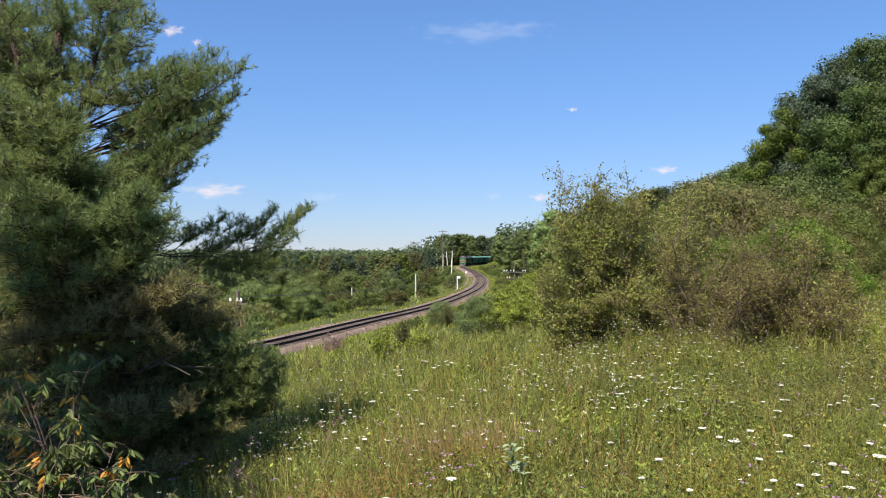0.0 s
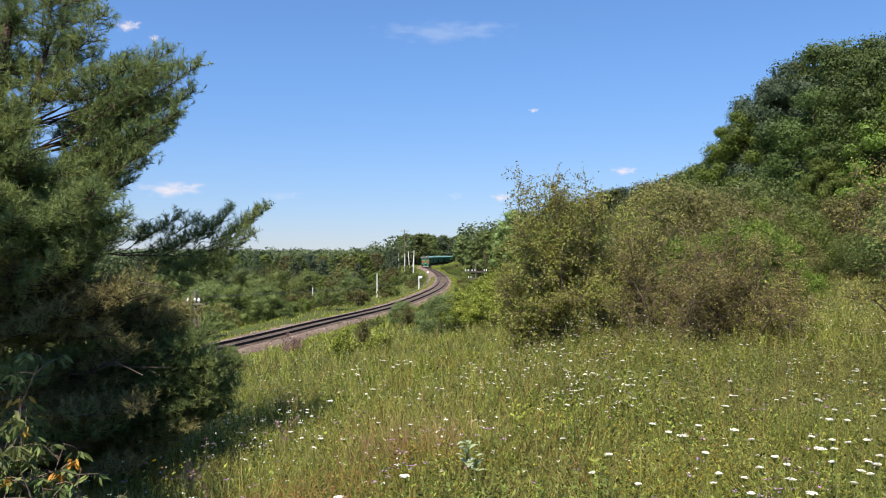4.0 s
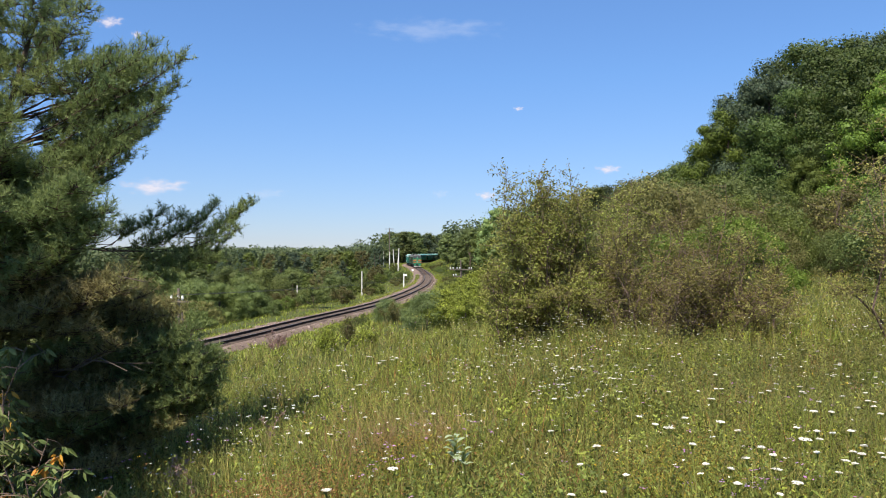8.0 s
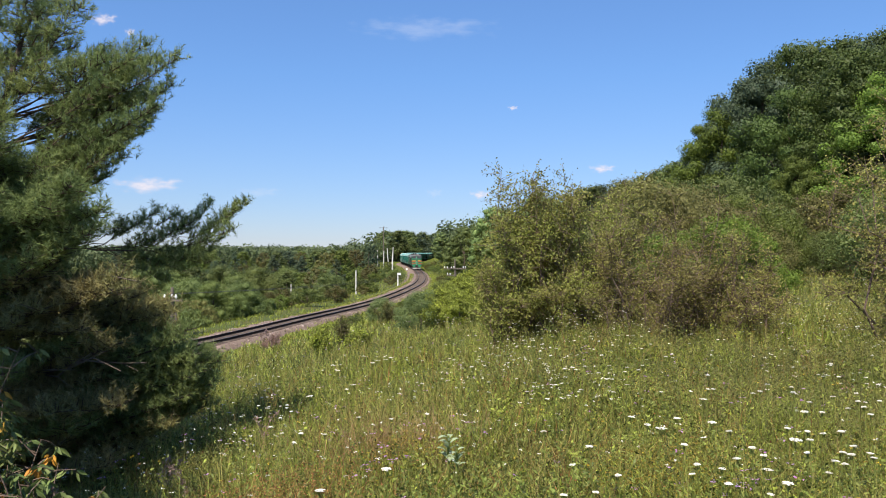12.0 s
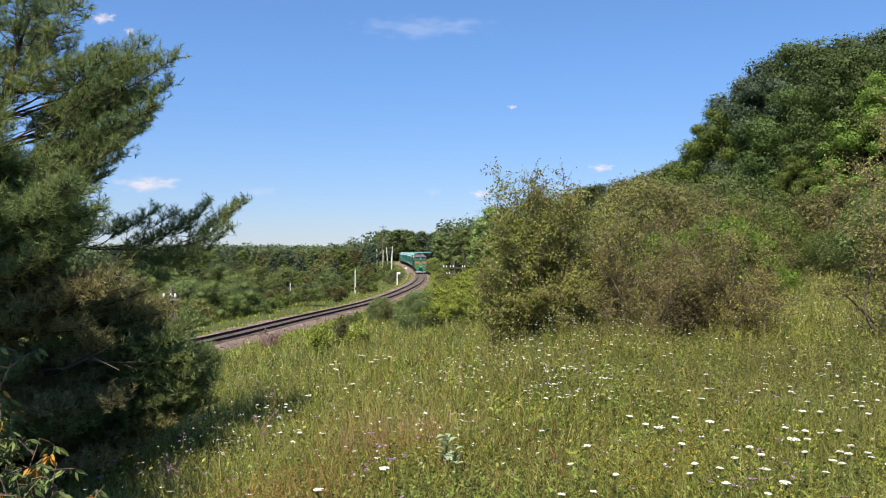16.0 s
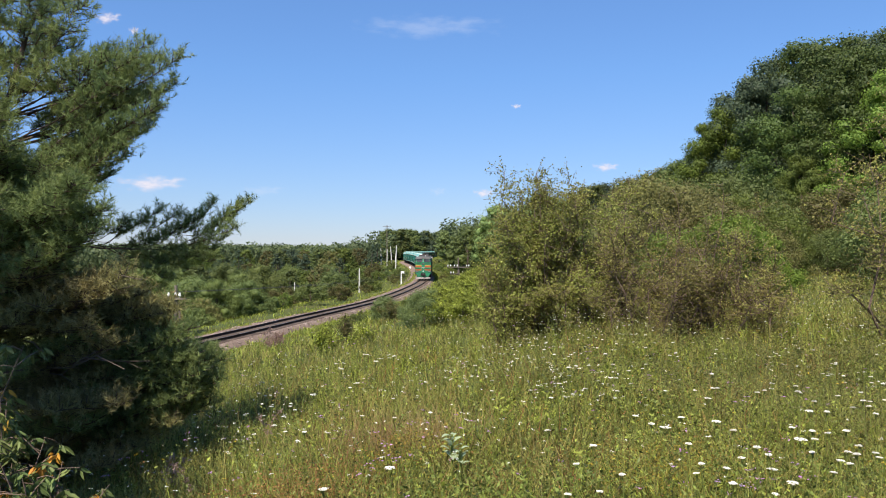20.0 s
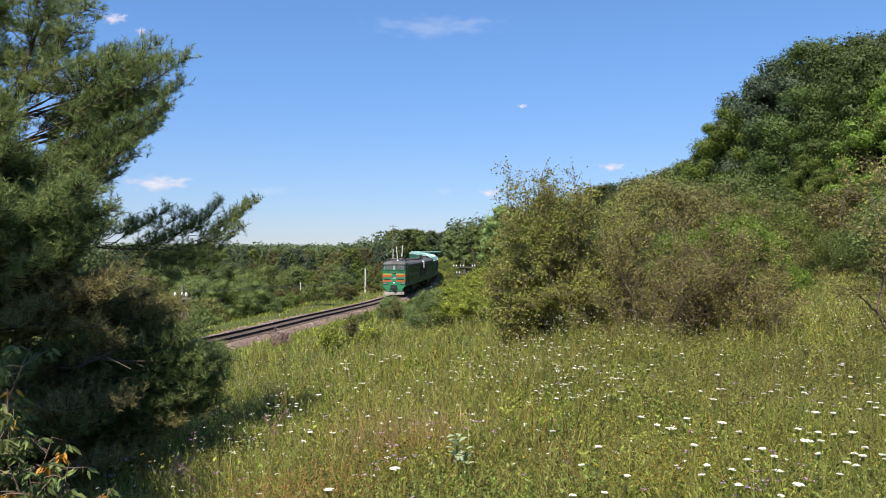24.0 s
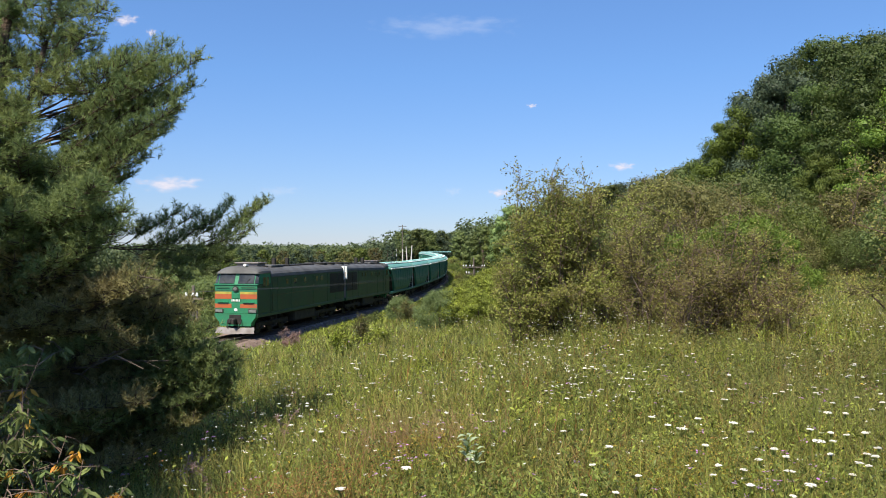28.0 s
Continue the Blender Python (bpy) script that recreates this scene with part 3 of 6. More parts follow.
    for s in (-1, 1):
        pane = Geo()
        a, b = sorted((s * 0.14, s * 1.22))
        pane.add([(a, L + 0.012, 3.68), (b, L + 0.012, 3.68), (b * 0.98, L - 0.262, 4.39), (a, L - 0.262, 4.39),
                  (a, L - 0.05, 3.68), (b, L - 0.05, 3.68), (b * 0.98, L - 0.32, 4.39), (a, L - 0.32, 4.39)],
                 [(0, 1, 2, 3), (7, 6, 5, 4), (0, 4, 5, 1), (1, 5, 6, 2), (2, 6, 7, 3), (3, 7, 4, 0)])
        wind = part("windscreen", pane, M["glass"], loco, "dark cab windscreen")
        part("wiper", Geo().tube([(s * 0.7, L + 0.03, 3.68), (s * 0.95, L - 0.1, 4.05)], [0.015, 0.012], 5), M["dark"], wind)
        part("corner_window", Geo().add([(s * (W - 0.2), L + 0.004, 3.70), (s * (W + 0.003), L - 0.1, 3.70), (s * (W * 0.97 + 0.002), L - 0.38, 4.32), (s * (W - 0.2) * 0.97, L - 0.28, 4.32),
                                         (s * (W - 0.2), L - 0.05, 3.70), (s * (W - 0.06), L - 0.15, 3.70), (s * (W - 0.1), L - 0.42, 4.32), (s * (W - 0.22) * 0.97, L - 0.33, 4.32)],
                                        [(0, 1, 2, 3), (7, 6, 5, 4), (0, 4, 5, 1), (1, 5, 6, 2), (2, 6, 7, 3), (3, 7, 4, 0)]), M["glass"], loco)
    rings = []
    for y, k, h in ((L - 1.95, 1.0, 1.0), (L - 0.75, 1.0, 1.0), (L - 0.45, 0.98, 0.88), (L - 0.24, 0.96, 0.5), (L - 0.14, 0.94, 0.08)):
        rings.append([(x * k, y, 4.36 + max(z - 4.36, 0) * h) for x, z in arch(W + 0.03, 4.36, 4.90, 12)])
    part("cab_roof", Geo().loft(rings), M["roof"], loco, "grey rounded cab roof with a brow")
    # nose stripes, lamps, plate
    Y = L + 0.022
    part("ledge", Geo().box(-W - 0.03, W + 0.03, L - 0.06, L + 0.07, 3.56, 3.64, 0.02), M["bright"], loco)
    for x0, x1 in ((-W + 0.03, -0.3), (0.3, W - 0.03)):
        part("yellow_stripe", Geo().box(x0, x1, L, Y + 0.004, 2.93, 3.10), M["cream"], loco, "yellow stripe")
        part("orange_stripe", Geo().box(x0, x1, L, Y + 0.004, 2.59, 2.925), M["orange"], loco, "orange-red stripe")
        part("red_stripe", Geo().box(x0, x1, L, Y + 0.004, 1.96, 2.25), M["orange"], loco, "red stripe")
        xm = (x0 + x1) / 2
        vent = part("vent", Geo().box(xm - 0.36, xm + 0.36, L, Y + 0.03, 2.22, 2.34, 0.02), M["dark"], loco, "black vent slot")
        part("vent_lip", Geo().box(xm - 0.4, xm + 0.4, L, Y + 0.06, 2.34, 2.38), M["bright"], vent)
        xm = math.copysign(W - 0.34, xm)
        buf = part("marker_lamp", Geo().box(xm - 0.3, xm + 0.3, L, Y + 0.05, 1.60, 1.90, 0.03), M["dark"], loco, "marker lamp box")
        part("lens", Geo().box(xm - 0.25, xm + 0.25, Y + 0.04, Y + 0.06, 1.65, 1.85, 0.01), M["lamp"], buf, "pale lamp glass")
        part("nose_handrail", Geo().tube([(x0 + 0.1, Y + 0.07, 3.42), (x1 - 0.1, Y + 0.07, 3.42)], [0.02, 0.02], 6), M["dark"], loco)
    head = part("headlamp", Geo().disc(L, Y + 0.10, 0, 3.3, 0.19), M["dark"], loco, "round black-rimmed headlamp")
    part("lens", Geo().disc(Y + 0.09, Y + 0.11, 0, 3.3, 0.13), M["lamp"], head)
    part("lamp_plinth", Geo().box(-0.24, 0.24, L, Y + 0.03, 2.62, 3.0, 0.02), M["bright"], loco)
    plate = part("number_plate", Geo().box(-0.34, 0.34, L, Y + 0.02, 2.40, 2.58, 0.01), M["bright"], loco, "green plate with pale raised marks")
    for k in range(6):
        part("plate_mark", Geo().box(-0.28 + k * 0.1, -0.22 + k * 0.1, Y + 0.018, Y + 0.034, 2.42, 2.56), M["whitepaint"], plate)
    part("centre_badge", Geo().box(-0.11, 0.11, L, Y + 0.03, 1.72, 1.92, 0.03), M["whitepaint"], loco, "small white badge")
    # buffer beam, coupler, plough
    part("buffer_beam", Geo().loft([[(-x, L - 0.4, z), (x, L - 0.4, z), (x, L + 0.1, z), (-x, L + 0.1, z)] for x, z in ((W - 0.42, 0.70), (W - 0.38, 0.95), (W - 0.12, 1.3), (W - 0.06, 1.56))]), M["bright"], loco, "bright green buffer beam")
    part("beam_recess", Geo().box(-0.42, 0.42, L + 0.05, L + 0.115, 0.82, 1.5, 0.02), M["dark"], loco)
    coupler(loco, L + 0.1, 1)
    plough = Geo()
    prof = [(-1.35, L + 0.12), (0.0, L + 0.62), (1.35, L + 0.12), (1.3, L + 0.02), (0.0, L + 0.5), (-1.3, L + 0.02)]
    plough.loft([[(x, y + 0.1, 0.2) for x, y in prof], [(x * 0.95, y - 0.1, 0.6) for x, y in prof]])
    part("plough", plough, M["plate"], loco, "pale painted track plough")
    # underframe
    part("fuel_tank", Geo().box(-1.35, 1.35, -2.0, 2.0, 0.4, 1.3, 0.12), M["dark"], loco, "black fuel tank")
    bogie(loco, 4.9, 3)
    bogie(loco, -4.9, 3)
    coupler(loco, -L, -1)
    # roof fittings
    part("cab_roof_box", Geo().box(-0.75, 0.75, L - 2.7, L - 1.5, 4.86, 5.06, 0.03).box(-0.85, 0.85, L - 2.8, L - 1.4, 5.05, 5.14, 0.02), M["plate"], loco, "pale roof ventilator")
    part("horn", Geo().tube([(-0.4, L - 0.9, 4.93), (-0.4, L - 0.4, 4.97)], [0.05, 0.1], 8), M["whitepaint"], loco)
    for y in (2.5, 0.2):
        part("exhaust_pipe", Geo().box(-0.13, 0.13, y - 0.14, y + 0.14, 4.7, 5.4, 0.03), M["dark"], loco, "black exhaust pipe")
    part("roof_walk", Geo().box(-0.55, 0.55, -3.8, 4.8, 4.76, 4.85, 0.02), M["dark"], loco)
    part("roof_hatch", Geo().box(-0.8, 0.8, 2.6, 4.6, 4.74, 4.9, 0.03), M["roof"], loco)
    for y in (-7.2, -5.4):
        fan = part("fan_housing", Geo().loft([[(r * math.cos(a), y + r * math.sin(a), z) for a in (math.tau * j / 18 for j in range(18))] for r, z in ((0.95, 4.6), (0.95, 4.88))]), M["dark"], loco, "round black radiator fan")
        part("fan_guard", Geo().box(-0.9, 0.9, y - 0.04, y + 0.04, 4.87, 4.91).box(-0.04, 0.04, y - 0.9, y + 0.9, 4.885, 4.925), M["roof"], fan)
    # white band at the section's end: sunlight in the gap put into paint
    part("pale_duct", Geo().box(-W - 0.05, W + 0.05, -L - 0.02, -L + 0.2, 3.3, 4.5, 0.03), M["whitepaint"], loco, "white band over the roof edge, painted as sunlight in the gap")
    part("gangway", Geo().box(-0.55, 0.55, -L - 0.28, -L + 0.02, 1.5, 3.9, 0.05), M["dark"], loco, "black bellows gangway")
    part("tail_sheet", Geo().box(-W + 0.05, W - 0.05, -L - 0.03, -L + 0.01, 1.55, 4.0, 0.01), M["plate"], loco)
    return loco


def hopper_wagon():
    """A covered grain hopper on two bogies."""
    w = thing("hopper_wagon", pose(0, 0, 0), "teal covered grain hopper wagon with a pale rounded roof", "freight wagon", "hopper wagons")
    L = 6.75
    # curved sides: ring of the cross section, shortened at the foot by the end slopes
    half = [(1.28, 1.25), (1.5, 1.7), (1.58, 2.5), (1.58, 3.3), (1.50, 3.95)]

    def ring(way):
        row = [(x, way * (L - 0.05 - 2.5 * max(3.75 - z, 0) / 2.5), z) for x, z in half]
        return [(-x, y, z) for x, y, z in row] + row[::-1]
    g = Geo()
    g.loft([ring(-1), ring(1)])
    body = part("hopper_body", g, M["teal"], w, "teal welded hopper side")
    for s in (-1, 1):
        for k in range(7):
            y = -L + 2.6 + k * (2 * L - 5.2) / 6
            part("side_rib", Geo().loft([[(s * x, y - 0.04, z), (s * x, y + 0.04, z), (s * (x + 0.025), y + 0.04, z), (s * (x + 0.025), y - 0.04, z)] for x, z in ((1.28, 1.25), (1.5, 1.7), (1.58, 2.5), (1.58, 3.4), (1.5, 3.95))]), M["teal"], body)
        part("roof_rail", Geo().box(*sorted((s * 1.47, s * 1.63)), -L, L, 3.92, 4.05, 0.02), M["whitepaint"], w, "pale roof edge rail")
        part("side_sill", Geo().box(*sorted((s * 1.2, s * 1.42)), -L - 0.3, L + 0.3, 1.05, 1.28, 0.02), M["teal"], w)
        lad = Geo()
        for x in (s * 1.1, s * 1.45):
            lad.tube([(x, s * (L + 0.12), 1.2), (x, s * (L + 0.12), 4.3)], [0.025, 0.025], 5)
        for k in range(9):
            lad.tube([(s * 1.1, s * (L + 0.12), 1.4 + k * 0.32), (s * 1.45, s * (L + 0.12), 1.4 + k * 0.32)], [0.018, 0.018], 5)
        part("end_ladder", lad, M["whitepaint"], w, "pale end ladder")
        # end bulkhead, sloped and dark beneath
        part("end_sheet", Geo().add([(-1.45, s * (L - 0.02), 3.9), (1.45, s * (L - 0.02), 3.9), (1.2, s * (L - 2.45), 1.3), (-1.2, s * (L - 2.45), 1.3),
                                     (-1.45, s * (L + 0.04), 3.9), (1.45, s * (L + 0.04), 3.9), (1.2, s * (L - 2.37), 1.3), (-1.2, s * (L - 2.37), 1.3)],
                                    [(0, 1, 2, 3), (7, 6, 5, 4), (0, 4, 5, 1), (1, 5, 6, 2), (2, 6, 7, 3), (3, 7, 4, 0)]), M["dark"], w, "dark end sheet")
        part("end_platform", Geo().box(-1.4, 1.4, *sorted((s * (L + 0.02), s * (L + 0.42))), 1.08, 1.2, 0.02), M["dark"], w)
        coupler(w, s * (L + 0.1), s)
    prof = arch(1.56, 3.96, 4.62, 10, 2.1)
    roof = part("roof", Geo().loft([[(x, y, z) for x, z in prof] for y in (-L, L)]), M["tealtop"], w, "pale teal rounded roof")
    for k in range(4):
        y = -4.8 + k * 3.2
        hatch = part("loading_hatch", Geo().box(-0.45, 0.45, y - 0.55, y + 0.55, 4.58, 4.72, 0.04), M["tealroof"], roof)
    part("roof_walkway", Geo().box(0.6, 0.95, -L, L, 4.56, 4.62, 0.01).box(-0.95, -0.6, -L, L, 4.56, 4.62, 0.01), M["whitepaint"], roof, "pale roof walkway")
    for y in (-2.6, 0.0, 2.6):
        part("discharge_chute", Geo().loft([[(-1.25, y - 1.1, 1.28), (1.25, y - 1.1, 1.28), (1.25, y + 1.1, 1.28), (-1.25, y + 1.1, 1.28)], [(-0.5, y - 0.4, 0.45), (0.5, y - 0.4, 0.45), (0.5, y + 0.4, 0.45), (-0.5, y + 0.4, 0.45)]]), M["dark"], w, "dark discharge chute")
    for y in (-5.2, 5.2):
        bogie(w, y, 2)
    return w


def nose_at(t):
    """How far along the line the locomotive's nose is after t seconds: a steady run, a little faster at the end."""
    y = np.polyval((-0.0020457, 0.0666669, -12.43939, 391.976), t)
    y += 1.0 * ease(26, 28.3, t)
    return float(np.interp(-y, -PATH[:, 1], RUN))


def on_line(s, pivot, turned=False):
    """The pose of a vehicle whose middle is s metres along the line, on two pivots."""
    a, _ = along(s + pivot)
    b, _ = along(s - pivot)
    d = (a - b) * (-1 if turned else 1)
    m = (a + b) / 2
    za, zb = rail_z(a[1]), rail_z(b[1])
    climb = math.degrees(math.atan2(za - zb, 2 * pivot)) * (-1 if turned else 1)
    return pose(m[0], m[1], 0.006 + (za + zb) / 2, climb, 0, math.degrees(math.atan2(-d[0], d[1])))


front_section = loco_section("green diesel locomotive section with orange and yellow nose stripes")
front_section.scale = (1.06, 1.09, 0.97)
rear_section = copy_thing(front_section, pose(0, 0, 0))
tagged(rear_section, "rear green diesel locomotive section coupled behind the leading one")
first_wagon = hopper_wagon()
WAGONS = [first_wagon] + [copy_thing(first_wagon, pose(0, 0, 0)) for _ in range(27)]


def motions():
    """The whole train runs down the line at about twelve metres a second."""
    fleet = [(front_section, 8.9, 5.3, False), (rear_section, 27.3, 5.3, True)] + [(w, 44.2 + 14.6 * k, 5.2, False) for k, w in enumerate(WAGONS)]
    for ob, behind, pivot, turned in fleet:
        walk(ob, [(t, on_line(nose_at(t) - behind, pivot, turned)) for t in range(29)])

# ---- trees and bushes ----
def ball(rng, n):
    return unit(rng.normal(size=(n, 3)))


def crown_soup(rng, clumps, radii, per, size, droop=0.25, flat=0.75, spread=0.09):
    """Leaves set over uneven clumps, facing outwards and a little down."""
    c = np.repeat(clumps, per, 0)
    r = np.repeat(radii, per)[:, None]
    n = ball(rng, len(c))
    p = c + n * r * np.clip(rng.normal(0.94, spread, (len(c), 1)), 0.5, 1.45) * [1, 1, flat]
    s = (size * rng.uniform(0.6, 1.35, len(c)))[:, None]
    face = unit(n + rng.normal(size=n.shape) * 0.34)
    d = unit(np.cross(face, ball(rng, len(c))) + [0, 0, -droop])
    side = unit(np.cross(d, face)) * s * 0.42
    v = np.stack([p - d * s / 2 - side, p - d * s / 2 + side, p + d * s / 2], 1).reshape(-1, 3)
    return v, np.arange(len(v)).reshape(-1, 3)


def lump_soup(rng, centres, radii, split):
    """Uneven rounded lumps that fill a crown behind its leaves."""
    bm = bmesh.new()
    bmesh.ops.create_icosphere(bm, subdivisions=split, radius=1)
    bm.verts.index_update()
    v = np.array([q.co[:] for q in bm.verts])
    f = np.array([[q.index for q in t.verts] for t in bm.faces])
    bm.free()
    n = len(centres)
    k = rng.uniform(0.72, 1.12, (n, len(v), 1))
    out = centres[:, None] + v[None] * k * radii[:, None, None] * [1, 1, 0.78]
    return out.reshape(-1, 3), (f[None] + np.arange(n)[:, None, None] * len(v)).reshape(-1, 3)


def tree_meshes(kind, seed, h, r, foot, clumps, per, size, leaves, bark, narrow=1.0, lump=(0.17, 0.33)):
    """Trunk with limbs, and a crown of clumps: two meshes."""
    rng = np.random.RandomState(seed)
    u = ball(rng, clumps)
    rad = rng.uniform(0.35, 1.0, clumps) ** 0.5
    mid = (h + foot) / 2
    z = mid + u[:, 2] * rad * (h - foot) * 0.47
    shape = 1 - 0.55 * narrow * np.clip((z - mid) / (h - foot) * 2, -0.35, 1)
    c = np.stack([u[:, 0] * rad * r * shape, u[:, 1] * rad * r * shape, z], 1)
    cr = rng.uniform(*lump, clumps) * r
    shell = [crown_soup(rng, c, cr, per, size, spread=0.24 if "far" in kind else 0.2 if "willow" in kind else 0.12)]
    if "willow" in kind or "far" in kind:
        shell.append(lump_soup(rng, c, cr * (0.52 if "willow" in kind else 0.6), 2 if "willow" in kind else 1))
    else:
        shell.append(crown_soup(rng, c, cr * 0.6, per // 3, size * 1.7))
    crown = soup("crown", leaves, *join(shell))
    g = Geo()
    lean = rng.uniform(-0.04, 0.04, 2) * h
    stem = [(lean[0] * k * k, lean[1] * k * k, h * 0.85 * k - 0.3) for k in (0, 0.25, 0.5, 0.75, 1)]
    thick = 0.022 * h
    g.tube(stem, [thick * 1.25, thick, thick * 0.7, thick * 0.45, thick * 0.15], 7)
    for k in rng.permutation(clumps)[:9]:
        a = np.array(stem[1 if c[k, 2] < h * 0.55 else 2])
        m = (a + c[k]) / 2 + [0, 0, -0.05 * h]
        g.tube([a, m, c[k]], [thick * 0.4, thick * 0.28, thick * 0.08], 5)
    return g.mesh("trunk", bark), crown


KINDS = {}


def tree(kind, x, y, h, turn, label, category="tree", group="trees on the hillside"):
    """Stands a tree of a kind, scaled to its height, on the ground."""
    trunk, crown, own = KINDS[kind]
    k = h / own
    ob = thing("tree" if category == "tree" else category.replace(" ", "_"), pose(x, y, gz(x, y), 0, 0, turn), label, category, group)
    for name, me in (("trunk", trunk), ("crown", crown)):
        p = part(name, me, None, ob)
        p.scale = (k, k, k)
    return ob


for i, (key, h, r, foot, n, per, size, leaves, nar) in enumerate((
        ("oak", 14, 4.6, 0.8, 140, 260, 0.14, "oak", 1.0), ("oak_two", 14, 4.4, 0.8, 130, 260, 0.14, "oak", 1.2),
        ("ash", 14, 4.5, 1.2, 140, 260, 0.13, "ash", 1.0), ("ash_two", 13, 4.8, 0.8, 140, 260, 0.13, "ash", 0.8),
        ("birch", 12, 3.7, 0.8, 120, 240, 0.125, "birch", 1.0), ("shade", 12, 2.1, 9.0, 42, 270, 0.15, "birch", 0.3), ("lime", 12, 3.6, 0.6, 120, 240, 0.12, "lime", 1.2), ("rust", 9, 3.4, 0.8, 60, 150, 0.17, "rust", 0.8),
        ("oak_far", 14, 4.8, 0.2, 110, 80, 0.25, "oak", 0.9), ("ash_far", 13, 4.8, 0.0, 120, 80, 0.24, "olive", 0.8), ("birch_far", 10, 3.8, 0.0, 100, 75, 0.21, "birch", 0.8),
        ("rust_far", 9, 3.4, 0.5, 46, 60, 0.26, "rust", 0.8), ("willow", 9, 4.8, 0.2, 60, 480, 0.2, "willow", 0.7), ("willow_two", 8, 4.6, 0.2, 54, 480, 0.2, "olive", 0.7), ("spruce_far", 13, 3.0, 0.5, 44, 70, 0.3, "oak", 1.9),
        ("shrub_near", 3, 1.7, 0.0, 80, 240, 0.055, "dome", 0.5), ("shrub_spray", 3, 1.6, 0.0, 90, 150, 0.075, "lush", 0.7), ("slope_far", 12, 4.4, 0.0, 120, 80, 0.23, "slope", 0.8), ("shrub", 3, 1.9, 0.0, 70, 170, 0.058, "birch", 0.6), ("shrub_two", 3, 2.1, 0.0, 70, 170, 0.058, "olive", 0.6), ("shrub_three", 3, 1.9, 0.0, 70, 170, 0.055, "rust", 0.6),
        ("shrub_yellow", 3, 1.6, 0.0, 80, 150, 0.06, "lime", 0.7), ("shrub_low", 3, 2.1, 0.0, 36, 60, 0.15, "olive", 0.6), ("shrub_pale", 3, 2.1, 0.0, 36, 60, 0.15, "willow", 0.6), ("shrub_herb", 3, 2.6, 0.0, 40, 80, 0.14, "herb", 0.6), ("shrub_lime", 3, 2.0, 0.0, 36, 60, 0.15, "birch", 0.6), ("shrub_rust", 3, 2.0, 0.0, 36, 60, 0.15, "rust", 0.6))):
    KINDS[key] = (*tree_meshes(key, 20 + i, h, r, foot, n, per, size, M[leaves], M["bark"], nar, (0.16, 0.46) if "willow" in key else (0.16, 0.30) if "far" in key else (0.13, 0.26) if h > 10 else (0.19, 0.35)), h)

LABELS = {"oak": "dark green broadleaf tree on the hillside", "ash": "mid-green leafy tree on the hillside", "birch": "bright yellow-green leafy tree on the slope", "lime": "lime-green leafy tree at the edge of the wood", "rust": "olive-brown thinning tree on the slope", "willow": "grey-green rounded willow in the valley", "slope": "mid-green leafy tree on the slope beside the line", "spruce": "dark conical spruce rising from the valley wood", "shrub": "leafy green shrub on the grassy bank"}


def label_of(kind):
    return LABELS[kind.split("_")[0]]


# skyline trees of the hill: sideways tangent, distance, height of the top, kind
SKYLINE = (
    (0.42, 74, 24.0, "oak"), (0.445, 68, 23.4, "ash"), (0.475, 62, 23.0, "ash_two"), (0.51, 60, 22.8, "ash"), (0.55, 58, 22.4, "oak"), (0.59, 56, 22.5, "ash"), (0.64, 54, 22.5, "oak_two"),
    (0.412, 58, 20.0, "oak"), (0.41, 56, 14.0, "oak_two"), (0.352, 57, 15.9, "lime"), (0.343, 61, 15.0, "lime"), (0.322, 66, 13.9, "birch"), (0.43, 56, 13.5, "oak_two"), (0.455, 53, 17.0, "ash_two"), (0.535, 50, 19.5, "ash"), (0.565, 46, 16.0, "lime"), (0.46, 48, 11.6, "birch"), (0.325, 74, 14.6, "birch"),
    (0.385, 84, 22.2, "lime"), (0.335, 100, 19.0, "birch"), (0.30, 108, 18.2, "ash_two"), (0.28, 118, 18.2, "rust"), (0.258, 124, 18.0, "birch_far"), (0.235, 130, 18.0, "rust"), (0.19, 128, 16.4, "ash_far"), (0.21, 134, 17.4, "oak_far"))
for n, (u, d, top, kind) in enumerate(SKYLINE):
    x, y, top = u * d, float(d), top + 0.85
    tree(kind, x, y, top - gz(x, y), n * 73, label_of(kind))
rng = np.random.RandomState(5)
# the wood behind and below the skyline
spots = []
while len(spots) < 40:
    u, d = rng.uniform(0.03, 0.72), rng.uniform(48, 210)
    x, y = u * d, d
    s = from_line(np.array([x]), np.array([y]))[0]
    lim = 38 if y < 100 else 22 - 0.07 * (y - 100)
    if s < max(lim, 10) or any((x - a) ** 2 + (y - b) ** 2 < 36 for a, b in spots):
        continue
    ceiling = np.interp(u, [0.0, 0.03, 0.06, 0.1, 0.2, 0.28, 0.32, 0.36, 0.41, 0.5, 0.7], [0.03, 0.05, 0.062, 0.072, 0.088, 0.098, 0.15, 0.19, 0.235, 0.27, 0.27]) * d + 6.3
    h = min(ceiling - gz(x, y) - rng.uniform(0, 2.5), rng.uniform(11, 17))
    if h < 4.0:
        continue
    spots.append((x, y))
    near = ["oak", "oak_two", "ash", "ash_two", "birch", "ash"] if h > 8 else ["birch", "rust", "ash_two"]
    kind = rng.choice(near if d < 62 else ["oak_far", "ash_far", "ash_far", "birch_far"] if h > 8 else ["birch_far", "rust_far", "ash_far"])
    tree(kind, x, y, h, rng.uniform(0, 360), label_of(kind))

